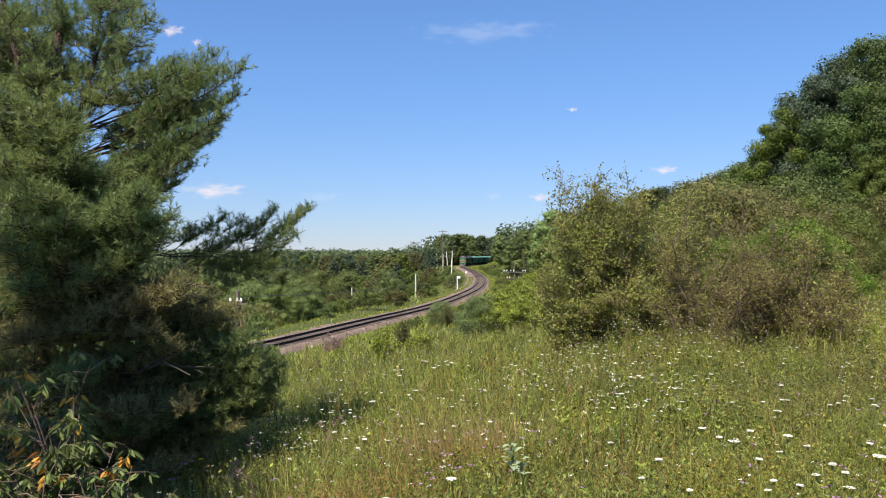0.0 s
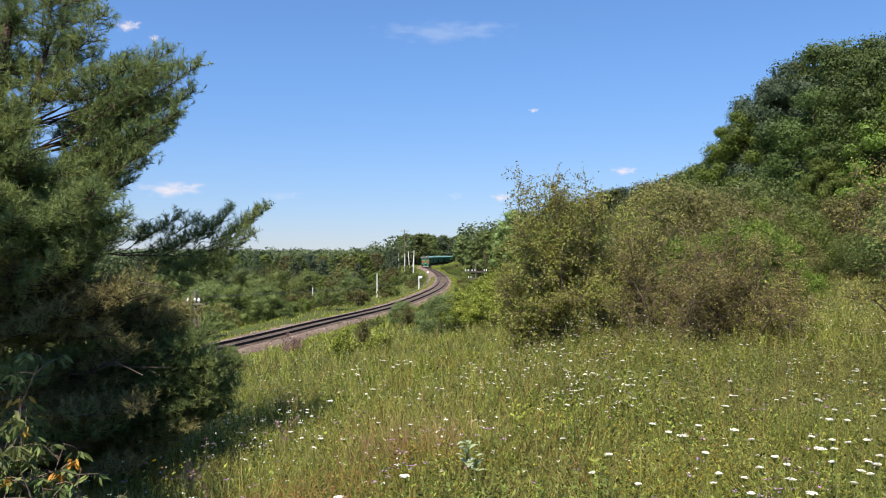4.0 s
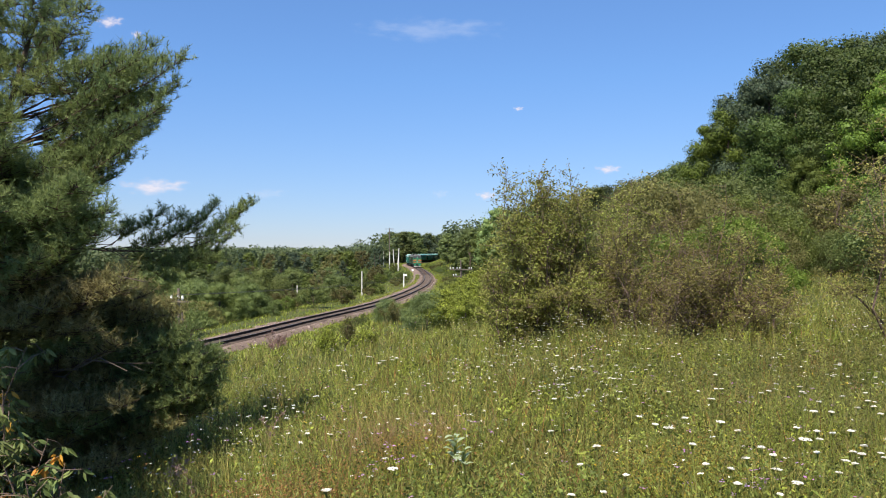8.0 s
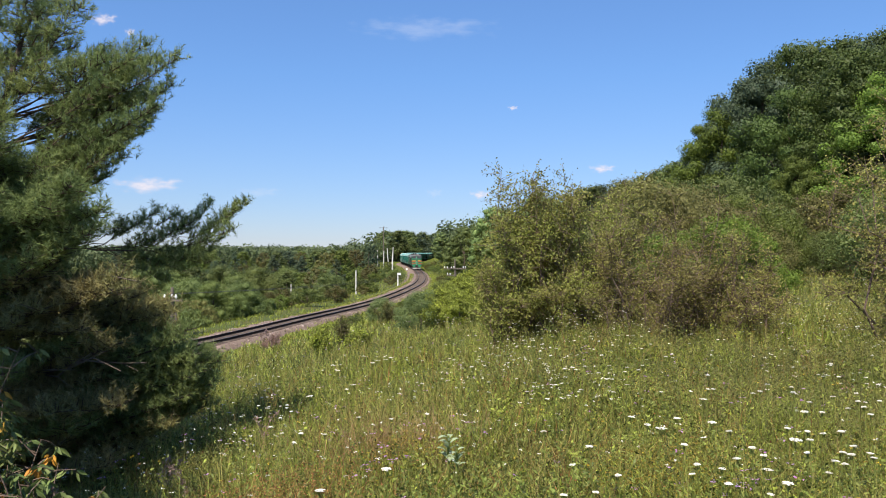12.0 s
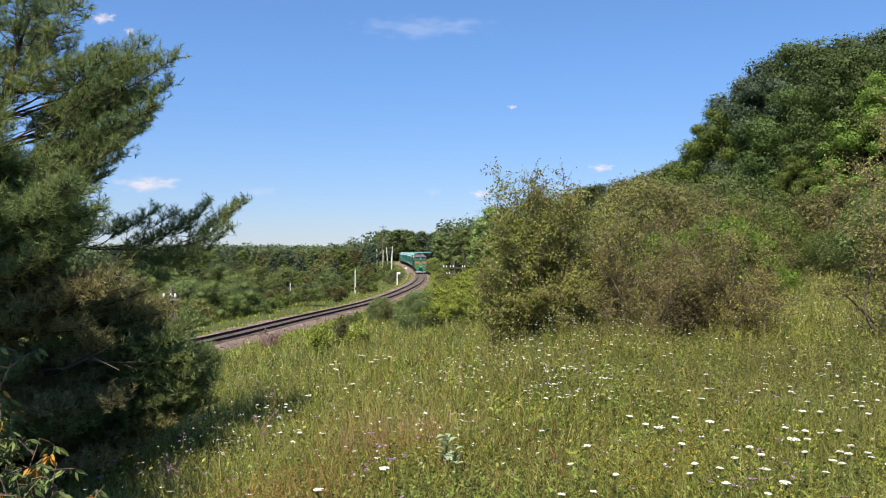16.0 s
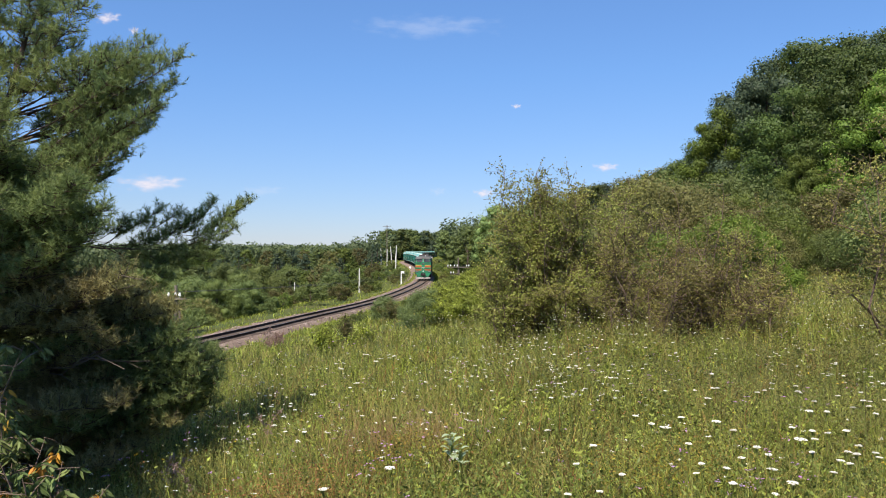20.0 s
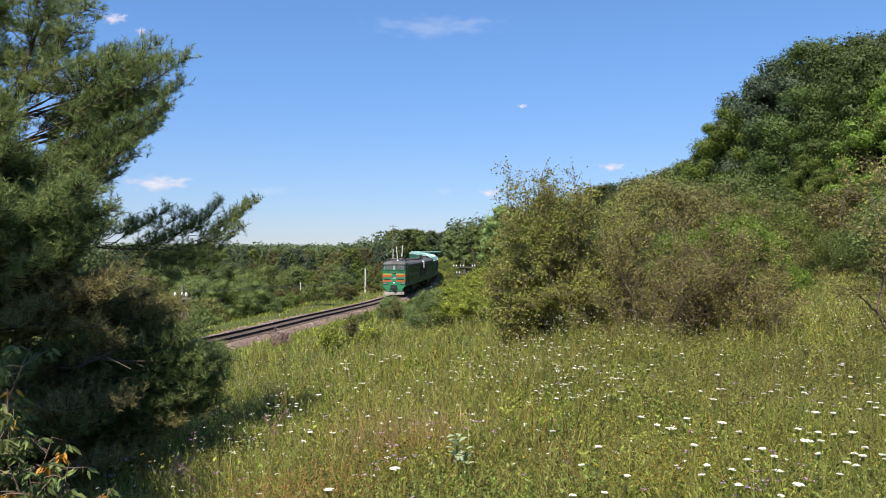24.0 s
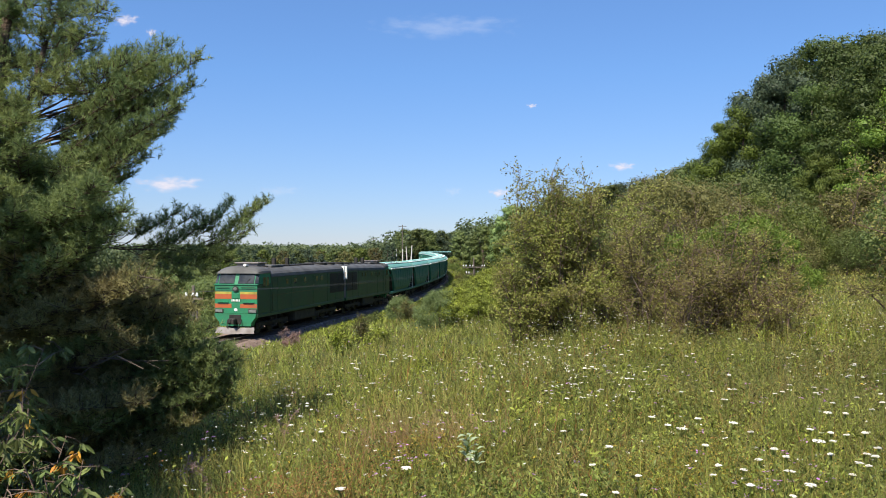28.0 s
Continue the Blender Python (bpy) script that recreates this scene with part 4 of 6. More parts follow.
# shrubs along the foot of the wood and on the banks of the line
for n in range(46):
    u, d = rng.uniform(0.14, 0.66), rng.uniform(27, 60)
    x, y = u * d, d
    if from_line(np.array([x]), np.array([y]))[0] < 24:
        continue
    tree(rng.choice(["shrub", "shrub_two", "shrub_three", "shrub_three"]), x, y, rng.uniform(2.2, 4.6) * (1.25 if d > 40 else 1), rng.uniform(0, 360), label_of("shrub"), "shrub", "shrubs at the foot of the wood")
for x, y, h in ((-3.4, 42, 1.4), (-0.75, 25, 1.5), (3.4, 58, 1.2), (6.0, 78, 2.2), (7.6, 90, 3.4), (6.6, 104, 2.6), (8.5, 118, 4.5), (6.4, 130, 2.5), (-13.0, 42, 1.0)):
    tree("shrub_near" if y < 60 else rng.choice(["shrub", "shrub_two", "shrub_two"]), x, y, h, rng.uniform(0, 360), label_of("shrub"), "shrub", "shrubs beside the line")

for x, y, h in ((-0.1, 25, 1.45), (0.5, 24, 1.2), (0.75, 27, 1.5), (1.3, 29, 1.3)):
    tree("shrub_spray", x, y, h, 70 * h, "loose light green leafy bush on the bank", "shrub", "shrubs beside the line")

for x, y, h in ((7.5, 20.5, 2.6), (8.5, 21.5, 2.2), (6.6, 22.5, 2.2)):
    tree("shrub_yellow", x, y, h, 80 * h, "yellow-green leafy bush behind the thicket", "shrub", "shrubs at the foot of the wood")

# low growth between the line and the wood
for n in range(64):
    y = 52 + 110 * rng.rand() ** 1.2
    j = np.abs(PATH[:, 1] - y).argmin()
    x = PATH[j, 0] + rng.uniform(4.5, 17)
    tree(rng.choice(["shrub_herb", "shrub_lime", "shrub_herb", "shrub_pale"]), x, y, rng.uniform(0.5, 1.1) + (0.5 if rng.rand() < 0.2 else 0), rng.uniform(0, 360), "low bright green bush on the grassy slope", "shrub", "low bushes between line and wood")

# taller growth on the slope inside the far curve, and round the telegraph pole
for n in range(60):
    y = rng.uniform(125, 330)
    j = np.abs(PATH[:, 1] - y).argmin()
    x = PATH[j, 0] + rng.uniform(4.0, 17)
    tree(rng.choice(["shrub_herb", "shrub_lime", "shrub_lime", "shrub_pale", "shrub_rust"]), x, y, rng.uniform(0.9, 2.1), rng.uniform(0, 360), "low bright green bush on the grassy slope", "shrub", "low bushes between line and wood")
for x, y, h in ((1.0, 77.5, 2.5), (1.9, 78, 2.9), (0.1, 78, 1.9), (3.0, 79, 3.0), (2.4, 74, 2.2)):
    tree("shrub_spray", x, y, h, 60 * h, "loose light green leafy bush on the bank", "shrub", "shrubs beside the line")

# slope beside the line beyond the meadow
for n in range(60):
    y = rng.uniform(112, 330)
    j = np.abs(PATH[:, 1] - y).argmin()
    x = PATH[j, 0] + rng.uniform(9 if y > 150 else 13, 30)
    if x / y < (0.02 if y < 260 else -0.004):
        continue
    room = np.interp(x / y, [-0.02, 0.0, 0.03, 0.06, 0.1, 0.2], [0.02, 0.03, 0.05, 0.06, 0.07, 0.085]) * y + 6.3 - gz(x, y)
    kind = rng.choice(["slope_far", "slope_far", "birch_far", "ash_far"])
    tree(kind, x, y, min(max(room, 2.5), rng.uniform(6, 14)), rng.uniform(0, 360), label_of(kind), group="trees beside the line")

# dark wood round the far curve
for n in range(150):
    y = rng.uniform(440, 570)
    x = rng.uniform(-0.085, 0.045) * y
    off = from_line(np.array([x]), np.array([y]))[0]
    if abs(off) < 9 or (off > 0 and x / y < -0.008):
        continue
    kind = rng.choice(["ash_far", "oak_far", "ash_far"])
    tree(kind, x, y, rng.uniform(15.5, 18.5) - gz(x, y), rng.uniform(0, 360), "dark green tree of the wood round the far curve", group="wood round the far curve")

# valley beyond the line
spots = []
# the trees that stand out of it: sideways tangent, distance, height of the top, kind
for u, d, top, kind in ((-0.300, 80, 2.9, "willow"), (-0.262, 92, 2.4, "willow_two"), (-0.242, 120, 3.4, "willow"), (-0.166, 130, 3.9, "rust_far"), (-0.150, 122, 2.6, "willow_two"), (-0.140, 150, 4.8, "spruce_far"),
                        (-0.205, 140, 2.6, "ash_far"), (-0.330, 96, 2.6, "willow_two"), (-0.095, 165, 3.6, "rust_far"), (-0.118, 150, 2.8, "birch_far"), (-0.185, 210, 5.3, "spruce_far"), (-0.222, 230, 5.4, "spruce_far")):
    x, y = u * d, float(d)
    spots.append((x, y))
    tree(kind, x, y, top - gz(x, y), 90 * u * d, label_of(kind) if "willow" in kind or "spruce" in kind else "rounded green tree in the valley wood", group="trees in the valley")
while len(spots) < 105:
    d = rng.uniform(70, 380) ** 1.0
    u = rng.uniform(-0.44, -0.01)
    x, y = u * d, d
    s = from_line(np.array([x]), np.array([y]))[0]
    if s > -14 or (s > -24 and y < 150 and rng.rand() < 0.8) or any((x - a) ** 2 + (y - b) ** 2 < 75 for a, b in spots):
        continue
    spots.append((x, y))
    tall = 1 + 0.6 * ease(150, 330, y)
    kind = rng.choice(["willow", "willow_two", "birch_far", "rust_far", "ash_far", "willow"] if y < 230 else ["ash_far", "spruce_far", "spruce_far", "birch_far", "rust_far", "oak_far"])
    room = np.interp(u, [-0.62, -0.2, -0.12, -0.06, -0.03], [0.003, 0.0, 0.003, 0.014, 0.02]) * d + 6.3 - gz(x, y) if y > 230 else (6.3 - (0.018 + 0.03 * ease(200, 80, y)) * d) - gz(x, y)
    h = min(room, rng.uniform(6.5, 11.5) * tall)
    if h > 2.5:
        tree(kind, x, y, h, rng.uniform(0, 360), label_of(kind) if "willow" in kind else "rounded green tree in the valley wood", group="trees in the valley")
for n in range(80):
    y = rng.uniform(48, 240)
    s = 5.5 + 30 * rng.rand() ** 1.7
    j = np.abs(PATH[:, 1] - y).argmin()
    x = PATH[j, 0] - s
    tree(rng.choice(["shrub_low", "shrub_pale", "shrub_lime", "shrub_pale", "shrub_rust"]), x, y, rng.uniform(1.2, 2.4) + 0.06 * s, rng.uniform(0, 360), "low bush on the valley slope", "shrub", "bushes on the valley slope")


# far woods, beyond counting
def far_woods():
    rng = np.random.RandomState(77)
    c, r = [], []
    while len(c) < 2100:
        d = 330 + 1900 * rng.rand() ** 2.0
        u = rng.uniform(-0.75, 0.5)
        c.append((u * d, d))
        r.append(3.2 + d * 0.0028)
    c, r = np.array(c), np.array(r)
    off = from_line(c[:, 0], c[:, 1])
    keep = (np.abs(off) > 14) & ~((off > 0) & (c[:, 0] < -0.004 * c[:, 1]) & (c[:, 1] < 520))
    c, r = c[keep], r[keep]
    z = ground_z(c[:, 0], c[:, 1])
    h = rng.uniform(8, 12, len(c)) * (1 + 0.6 * ease(-0.16, -0.03, c[:, 0] / c[:, 1]) * ease(750, 420, c[:, 1]))
    per = 100
    p = np.repeat(np.column_stack([c, z]), per, 0)
    n = ball(rng, len(p))
    rr = np.repeat(r, per)[:, None]
    hh = np.repeat(h, per)[:, None]
    p = p + n * np.concatenate([rr, rr, hh * 0.45], 1) * rng.uniform(0.7, 1.1, (len(p), 1)) + np.concatenate([0 * hh, 0 * hh, hh * 0.55], 1)
    s = rr * rng.uniform(0.2, 0.38, (len(p), 1))
    face = unit(n + rng.normal(size=n.shape) * 0.45)
    d = unit(np.cross(face, ball(rng, len(p))))
    side = np.cross(d, face) * s * 0.5
    v = np.stack([p - d * s / 2 - side, p - d * s / 2 + side, p + d * s / 2], 1).reshape(-1, 3)
    return v, np.arange(len(v)).reshape(-1, 3)


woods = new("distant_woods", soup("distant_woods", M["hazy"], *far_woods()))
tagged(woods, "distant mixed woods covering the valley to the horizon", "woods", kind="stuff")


# ---- the pine beside the viewpoint ----
def tufts(rng, p, d, count, length, width):
    """Bottle brushes of needles round the shoots that start at p and point along d."""
    n = len(p)
    shoot = np.repeat(d, count, 0)
    base = np.repeat(p, count, 0) + shoot * rng.uniform(-0.03, 0.10, (n * count, 1))
    out = ball(rng, n * count)
    out = unit(out - shoot * (out * shoot).sum(1, keepdims=True))
    way = unit(shoot * rng.uniform(0.4, 1.2, (n * count, 1)) + out * 0.8)
    return needle_soup(rng, base, way, length * rng.uniform(0.75, 1.1, n * count), width)


def bend(a, b, drop, n=7):
    """A limb's course that sags in its first half and turns up at the tip."""
    a, b = np.array(a, float), np.array(b, float)
    k = np.linspace(0, 1, n)[:, None]
    p = a + (b - a) * k
    p[:, 2] -= drop * np.sin(math.pi * k[:, 0]) * (1 - 0.2 * k[:, 0])
    return p


def pine(base, leaders, pads, dead, label, seed):
    """A pine: stems, limbs that each carry a flat cushion of upturned shoots, and dead lower limbs."""
    rng = np.random.RandomState(seed)
    base = np.array(base, float)
    ob = thing("pine_tree", pose(*base), label, "pine tree")
    stems = []
    for foot, top, thick in leaders:
        k = np.linspace(0, 1, 13)[:, None]
        c = np.array(foot) - base + (np.array(top) - np.array(foot)) * np.concatenate([k ** 1.25, k, k ** 0.95], 1)
        c[1:-1] += rng.normal(0, 0.025, (11, 3))
        stems.append(c)
        part("trunk", Geo().tube(c, list(np.linspace(thick, thick * 0.25, 13)), 10), M["pinebark"], ob, "rough brown pine trunk")
    for tip, spread, rise, bare, *origin in pads:
        # most limbs below eye level take the browner, shade-toned needles
        shaded = not origin and tip[2] < EYE.z and tip[0] < -2.6 and rng.rand() < 0.6
        tip = np.array(tip) - base
        if origin:
            start = np.array(origin[0]) - base
        else:
            best = None
            for c in stems:
                reach = np.hypot(tip[0] - c[:, 0], tip[1] - c[:, 1])
                miss = np.abs(c[:, 2] - (tip[2] - reach * rise)) + 0.35 * reach
                i = int(miss.argmin())
                if best is None or miss[i] < best[0]:
                    best = (miss[i], c[i])
            start = best[1]
        size = float(np.linalg.norm(tip - start))
        course = bend(start, tip, 0.05 * size)
        course[1:-1] += rng.normal(0, 0.02, (len(course) - 2, 3))
        wood = Geo()
        wood.tube(course, [max(0.0075 * size * (1 - 0.8 * k), 0.004) for k in np.linspace(0, 1, len(course))], 6)
        ps, ds = [], []

        def shoots(p, q, lift):
            """A side twig that turns up at its end, and the shoots on it."""
            wood.tube([p, q], [0.0055, 0.003], 3)
            n = max(int(np.linalg.norm(q - p) / 0.052), 2)
            at = np.linspace(0.35, 1, n)[:, None]
            ps.append(p + (q - p) * at + rng.normal(0, 0.018, (n, 3)))
            ds.append(unit(unit(q - p) * 0.5 + ball(rng, n) * 0.6 + [0, 0, lift * 0.8]))

        for t in np.arange(bare, 1.0, 0.075 / max(size, 0.3)):
            i = min(int(t * 6), 5)
            p = course[i] + (course[i + 1] - course[i]) * (t * 6 - i)
            ahead = unit(course[i + 1] - course[i])
            across = unit(np.cross(ahead, [0, 0, 1.0]))
            for way in (-1, 0, 1):
                ln = spread * rng.uniform(0.5, 1.1) * (1.12 - 0.6 * max(t - 0.4, 0) / 0.6) * min(1, 0.4 + (t - bare) * size * 2.2) * (1 if way else 0.8)
                d = unit(ahead * rng.uniform(0.2, 0.9) + across * (way + rng.uniform(-0.3, 0.3)) + [0, 0, rng.uniform(-0.25, 0.55) if way else 1.1])
                shoots(p, p + d * ln, rng.uniform(0.35, 0.85))
        shoots(course[-2], course[-1], 0.6)
        limb = part("branch", wood, M["pinebark"], ob)
        part("needles", soup("needles", M["shade_needle" if shaded else "needle"], *tufts(rng, np.concatenate(ps), np.concatenate(ds), 20, 0.066, 0.0074)), None, limb)
    for a, b in dead:
        a, b = np.array(a) - base, np.array(b) - base
        c = bend(a, b, rng.uniform(-0.3, 0.25))
        c[1:] += rng.normal(0, 0.03, (len(c) - 1, 3))
        g = Geo().tube(c, list(np.linspace(0.013, 0.004, len(c))), 5)
        for i in (2, 3, 4, 5):
            g.tube([c[i], c[i] + unit(c[i] - c[i - 1] + ball(rng, 1)[0] * 0.08) * rng.uniform(0.12, 0.35) + [0, 0, -0.03]], [0.005, 0.002], 4)
        part("dead_branch", g, M["deadwood"], ob, "bare grey dead branch")
    return ob


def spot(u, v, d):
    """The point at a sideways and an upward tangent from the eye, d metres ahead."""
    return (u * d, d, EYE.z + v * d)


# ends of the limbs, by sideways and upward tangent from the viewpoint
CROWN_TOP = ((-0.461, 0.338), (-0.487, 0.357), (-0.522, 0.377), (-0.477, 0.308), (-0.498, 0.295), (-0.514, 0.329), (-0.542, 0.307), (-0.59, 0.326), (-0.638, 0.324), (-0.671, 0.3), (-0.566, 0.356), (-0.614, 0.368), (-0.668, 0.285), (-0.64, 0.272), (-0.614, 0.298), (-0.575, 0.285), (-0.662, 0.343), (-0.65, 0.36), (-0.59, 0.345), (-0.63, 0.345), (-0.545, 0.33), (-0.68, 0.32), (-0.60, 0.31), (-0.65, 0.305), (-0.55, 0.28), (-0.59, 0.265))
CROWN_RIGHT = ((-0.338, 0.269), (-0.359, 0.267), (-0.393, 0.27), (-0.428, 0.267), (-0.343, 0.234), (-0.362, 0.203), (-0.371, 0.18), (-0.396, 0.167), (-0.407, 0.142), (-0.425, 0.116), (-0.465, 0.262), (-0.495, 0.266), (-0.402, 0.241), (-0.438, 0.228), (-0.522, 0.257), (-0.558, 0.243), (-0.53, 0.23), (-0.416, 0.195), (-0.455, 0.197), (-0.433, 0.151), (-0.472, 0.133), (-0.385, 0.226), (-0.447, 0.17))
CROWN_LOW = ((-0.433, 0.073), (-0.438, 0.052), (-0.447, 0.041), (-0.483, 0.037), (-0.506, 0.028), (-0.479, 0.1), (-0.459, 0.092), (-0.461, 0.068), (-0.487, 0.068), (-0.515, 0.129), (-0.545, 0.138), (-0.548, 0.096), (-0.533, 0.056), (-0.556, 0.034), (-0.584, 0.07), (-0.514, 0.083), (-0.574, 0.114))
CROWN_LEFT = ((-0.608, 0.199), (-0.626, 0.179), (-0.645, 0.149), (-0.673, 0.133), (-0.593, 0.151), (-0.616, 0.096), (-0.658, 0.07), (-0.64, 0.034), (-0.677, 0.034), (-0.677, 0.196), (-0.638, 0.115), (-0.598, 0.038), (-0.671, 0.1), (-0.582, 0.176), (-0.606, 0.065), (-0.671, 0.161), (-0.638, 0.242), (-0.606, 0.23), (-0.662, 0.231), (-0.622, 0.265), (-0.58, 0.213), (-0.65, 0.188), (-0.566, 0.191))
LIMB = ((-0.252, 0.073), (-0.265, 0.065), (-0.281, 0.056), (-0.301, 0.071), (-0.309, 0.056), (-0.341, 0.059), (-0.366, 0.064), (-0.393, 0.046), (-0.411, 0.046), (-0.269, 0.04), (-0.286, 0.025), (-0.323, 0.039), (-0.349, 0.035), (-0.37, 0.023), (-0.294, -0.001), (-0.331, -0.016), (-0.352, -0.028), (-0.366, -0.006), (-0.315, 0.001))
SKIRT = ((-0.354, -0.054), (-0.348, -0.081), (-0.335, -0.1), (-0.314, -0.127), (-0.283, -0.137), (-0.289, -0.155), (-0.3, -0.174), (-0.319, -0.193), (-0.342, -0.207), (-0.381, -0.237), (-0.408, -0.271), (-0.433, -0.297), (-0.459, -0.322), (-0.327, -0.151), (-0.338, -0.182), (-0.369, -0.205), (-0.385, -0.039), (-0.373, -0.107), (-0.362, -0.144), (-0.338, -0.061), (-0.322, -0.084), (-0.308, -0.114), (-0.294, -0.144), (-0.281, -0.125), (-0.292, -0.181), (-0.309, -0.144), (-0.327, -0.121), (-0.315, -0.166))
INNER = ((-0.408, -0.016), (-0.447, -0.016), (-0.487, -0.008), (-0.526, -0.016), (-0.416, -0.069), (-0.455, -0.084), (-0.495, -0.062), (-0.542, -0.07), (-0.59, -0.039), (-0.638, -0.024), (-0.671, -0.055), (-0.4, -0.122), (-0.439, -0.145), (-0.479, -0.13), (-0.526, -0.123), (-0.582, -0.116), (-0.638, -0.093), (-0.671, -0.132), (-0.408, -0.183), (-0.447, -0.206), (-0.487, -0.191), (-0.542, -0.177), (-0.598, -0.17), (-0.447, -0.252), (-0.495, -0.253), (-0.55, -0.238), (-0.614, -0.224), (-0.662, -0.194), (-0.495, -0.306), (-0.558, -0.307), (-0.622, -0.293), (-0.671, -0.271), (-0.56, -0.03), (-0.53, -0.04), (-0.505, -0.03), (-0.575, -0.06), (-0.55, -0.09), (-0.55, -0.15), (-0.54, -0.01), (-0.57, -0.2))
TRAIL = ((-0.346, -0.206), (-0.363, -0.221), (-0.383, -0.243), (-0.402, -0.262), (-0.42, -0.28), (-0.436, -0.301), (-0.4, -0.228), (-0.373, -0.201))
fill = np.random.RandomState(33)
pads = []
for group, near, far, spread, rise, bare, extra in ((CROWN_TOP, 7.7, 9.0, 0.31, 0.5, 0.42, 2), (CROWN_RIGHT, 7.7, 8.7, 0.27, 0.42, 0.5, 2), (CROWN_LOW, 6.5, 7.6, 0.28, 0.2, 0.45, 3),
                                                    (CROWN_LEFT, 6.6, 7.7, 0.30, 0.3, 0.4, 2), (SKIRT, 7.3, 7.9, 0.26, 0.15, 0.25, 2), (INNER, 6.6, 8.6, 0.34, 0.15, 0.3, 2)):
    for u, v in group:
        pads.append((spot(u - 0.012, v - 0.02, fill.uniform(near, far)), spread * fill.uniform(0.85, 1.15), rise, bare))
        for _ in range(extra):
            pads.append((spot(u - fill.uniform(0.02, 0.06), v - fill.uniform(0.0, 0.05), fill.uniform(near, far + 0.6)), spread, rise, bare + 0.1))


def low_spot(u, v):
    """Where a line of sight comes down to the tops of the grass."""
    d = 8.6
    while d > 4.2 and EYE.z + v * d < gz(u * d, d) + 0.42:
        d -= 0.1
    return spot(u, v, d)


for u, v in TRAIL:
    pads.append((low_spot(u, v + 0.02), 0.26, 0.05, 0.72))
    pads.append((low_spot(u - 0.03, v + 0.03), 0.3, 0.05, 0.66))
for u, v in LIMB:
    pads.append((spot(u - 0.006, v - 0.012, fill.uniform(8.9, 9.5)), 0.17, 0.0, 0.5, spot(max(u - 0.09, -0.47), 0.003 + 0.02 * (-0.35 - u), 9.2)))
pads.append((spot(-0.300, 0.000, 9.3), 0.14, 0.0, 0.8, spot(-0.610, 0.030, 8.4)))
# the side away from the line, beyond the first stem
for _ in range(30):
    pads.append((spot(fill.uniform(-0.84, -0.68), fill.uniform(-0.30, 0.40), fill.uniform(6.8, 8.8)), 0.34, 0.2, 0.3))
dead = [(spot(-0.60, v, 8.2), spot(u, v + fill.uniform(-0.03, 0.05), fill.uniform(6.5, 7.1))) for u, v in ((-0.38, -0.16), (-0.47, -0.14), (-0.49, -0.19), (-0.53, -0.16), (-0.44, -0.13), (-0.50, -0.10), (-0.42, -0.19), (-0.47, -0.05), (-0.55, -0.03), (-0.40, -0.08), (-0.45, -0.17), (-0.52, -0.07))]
PINE = (-5.25, 8.3)
PINE_FOOT = (*PINE, gz(*PINE) - 0.15)
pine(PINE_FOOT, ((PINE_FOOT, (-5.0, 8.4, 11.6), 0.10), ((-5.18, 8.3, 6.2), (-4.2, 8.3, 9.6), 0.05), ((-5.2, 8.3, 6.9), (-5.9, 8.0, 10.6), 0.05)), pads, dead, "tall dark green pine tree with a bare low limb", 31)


# stands out of view: added to throw shade on the lower pine
tree("shade", -7.55, -0.95, 13.1, 70, "unseen leafy tree added to shade the lower pine boughs", group="trees beside the viewpoint")


# ---- loose bushes in the meadow ----
def bush(x, y, h, w, stems, twigs, leaf_size, leaves, label, seed, lean=(0, 0), thin=1.0, name="bush", tall=0):
    rng = np.random.RandomState(seed)
    z = gz(x, y)
    ob = thing(name, pose(x, y, z), label, "bush", "bushes in the meadow")
    lp, ld = [], []
    for s in range(stems):
        a = rng.uniform(0, math.tau)
        r = w / 2 * rng.uniform(0.15, 1.0)
        hh = h * (rng.uniform(0.7, 1.0) if rng.rand() < 0.6 else rng.uniform(0.25, 0.6)) * (1 - 0.4 * (r / (w / 2)) ** 2)
        if s < tall:
            r, hh = w / 2 * rng.uniform(0.05, 0.62), h * rng.uniform(0.86, 1.03)
        foot = np.array([math.cos(a), math.sin(a), 0]) * rng.uniform(0.05, 0.75) * r * 0.8 + [0, 0, -0.05]
        tip = np.array([math.cos(a) * r + lean[0], math.sin(a) * r + lean[1], hh])
        course = foot + (tip - foot) * np.linspace(0, 1, 7)[:, None]
        course[:, 2] += 0.16 * h * np.sin(math.pi * np.linspace(0, 1, 7)) * (r / (w / 2))
        course[1:-1] += rng.normal(0, 0.035 * h, (5, 3))
        g = Geo()
        g.tube(course, list(np.linspace(0.004 * h + 0.004, 0.003, 7)), 5)
        for _ in range(twigs):
            t = rng.uniform(0.03, 1.0)
            i = min(int(t * 6), 5)
            p = course[i] + (course[i + 1] - course[i]) * (t * 6 - i)
            d = unit(ball(rng, 1)[0] * [1, 1, 0.6] + [0, 0, 0.35])
            ln = rng.uniform(0.18, 0.42) * h / 3 * (1.2 - 0.4 * t) + 0.05
            q = p + d * ln
            g.tube([p, q], [0.0035, 0.002], 3)
            m = rng.randint(9, 19) * thin
            m = int(m)
            lp.append(p + (q - p) * rng.uniform(0.1, 1.05, (m, 1)) + rng.normal(0, 0.035, (m, 3)))
            ld.append(unit(d * 0.5 + ball(rng, m) * 0.8 + [0, 0, -0.15]))
        part("stem", g, M["twig"], ob)
    lp, ld = np.concatenate(lp), np.concatenate(ld)
    sz = leaf_size * rng.uniform(0.6, 1.3, len(lp))
    part("foliage", soup("foliage", leaves, *leaf_soup(rng, lp, ld, sz, sz * 0.6)), None, ob)
    return ob


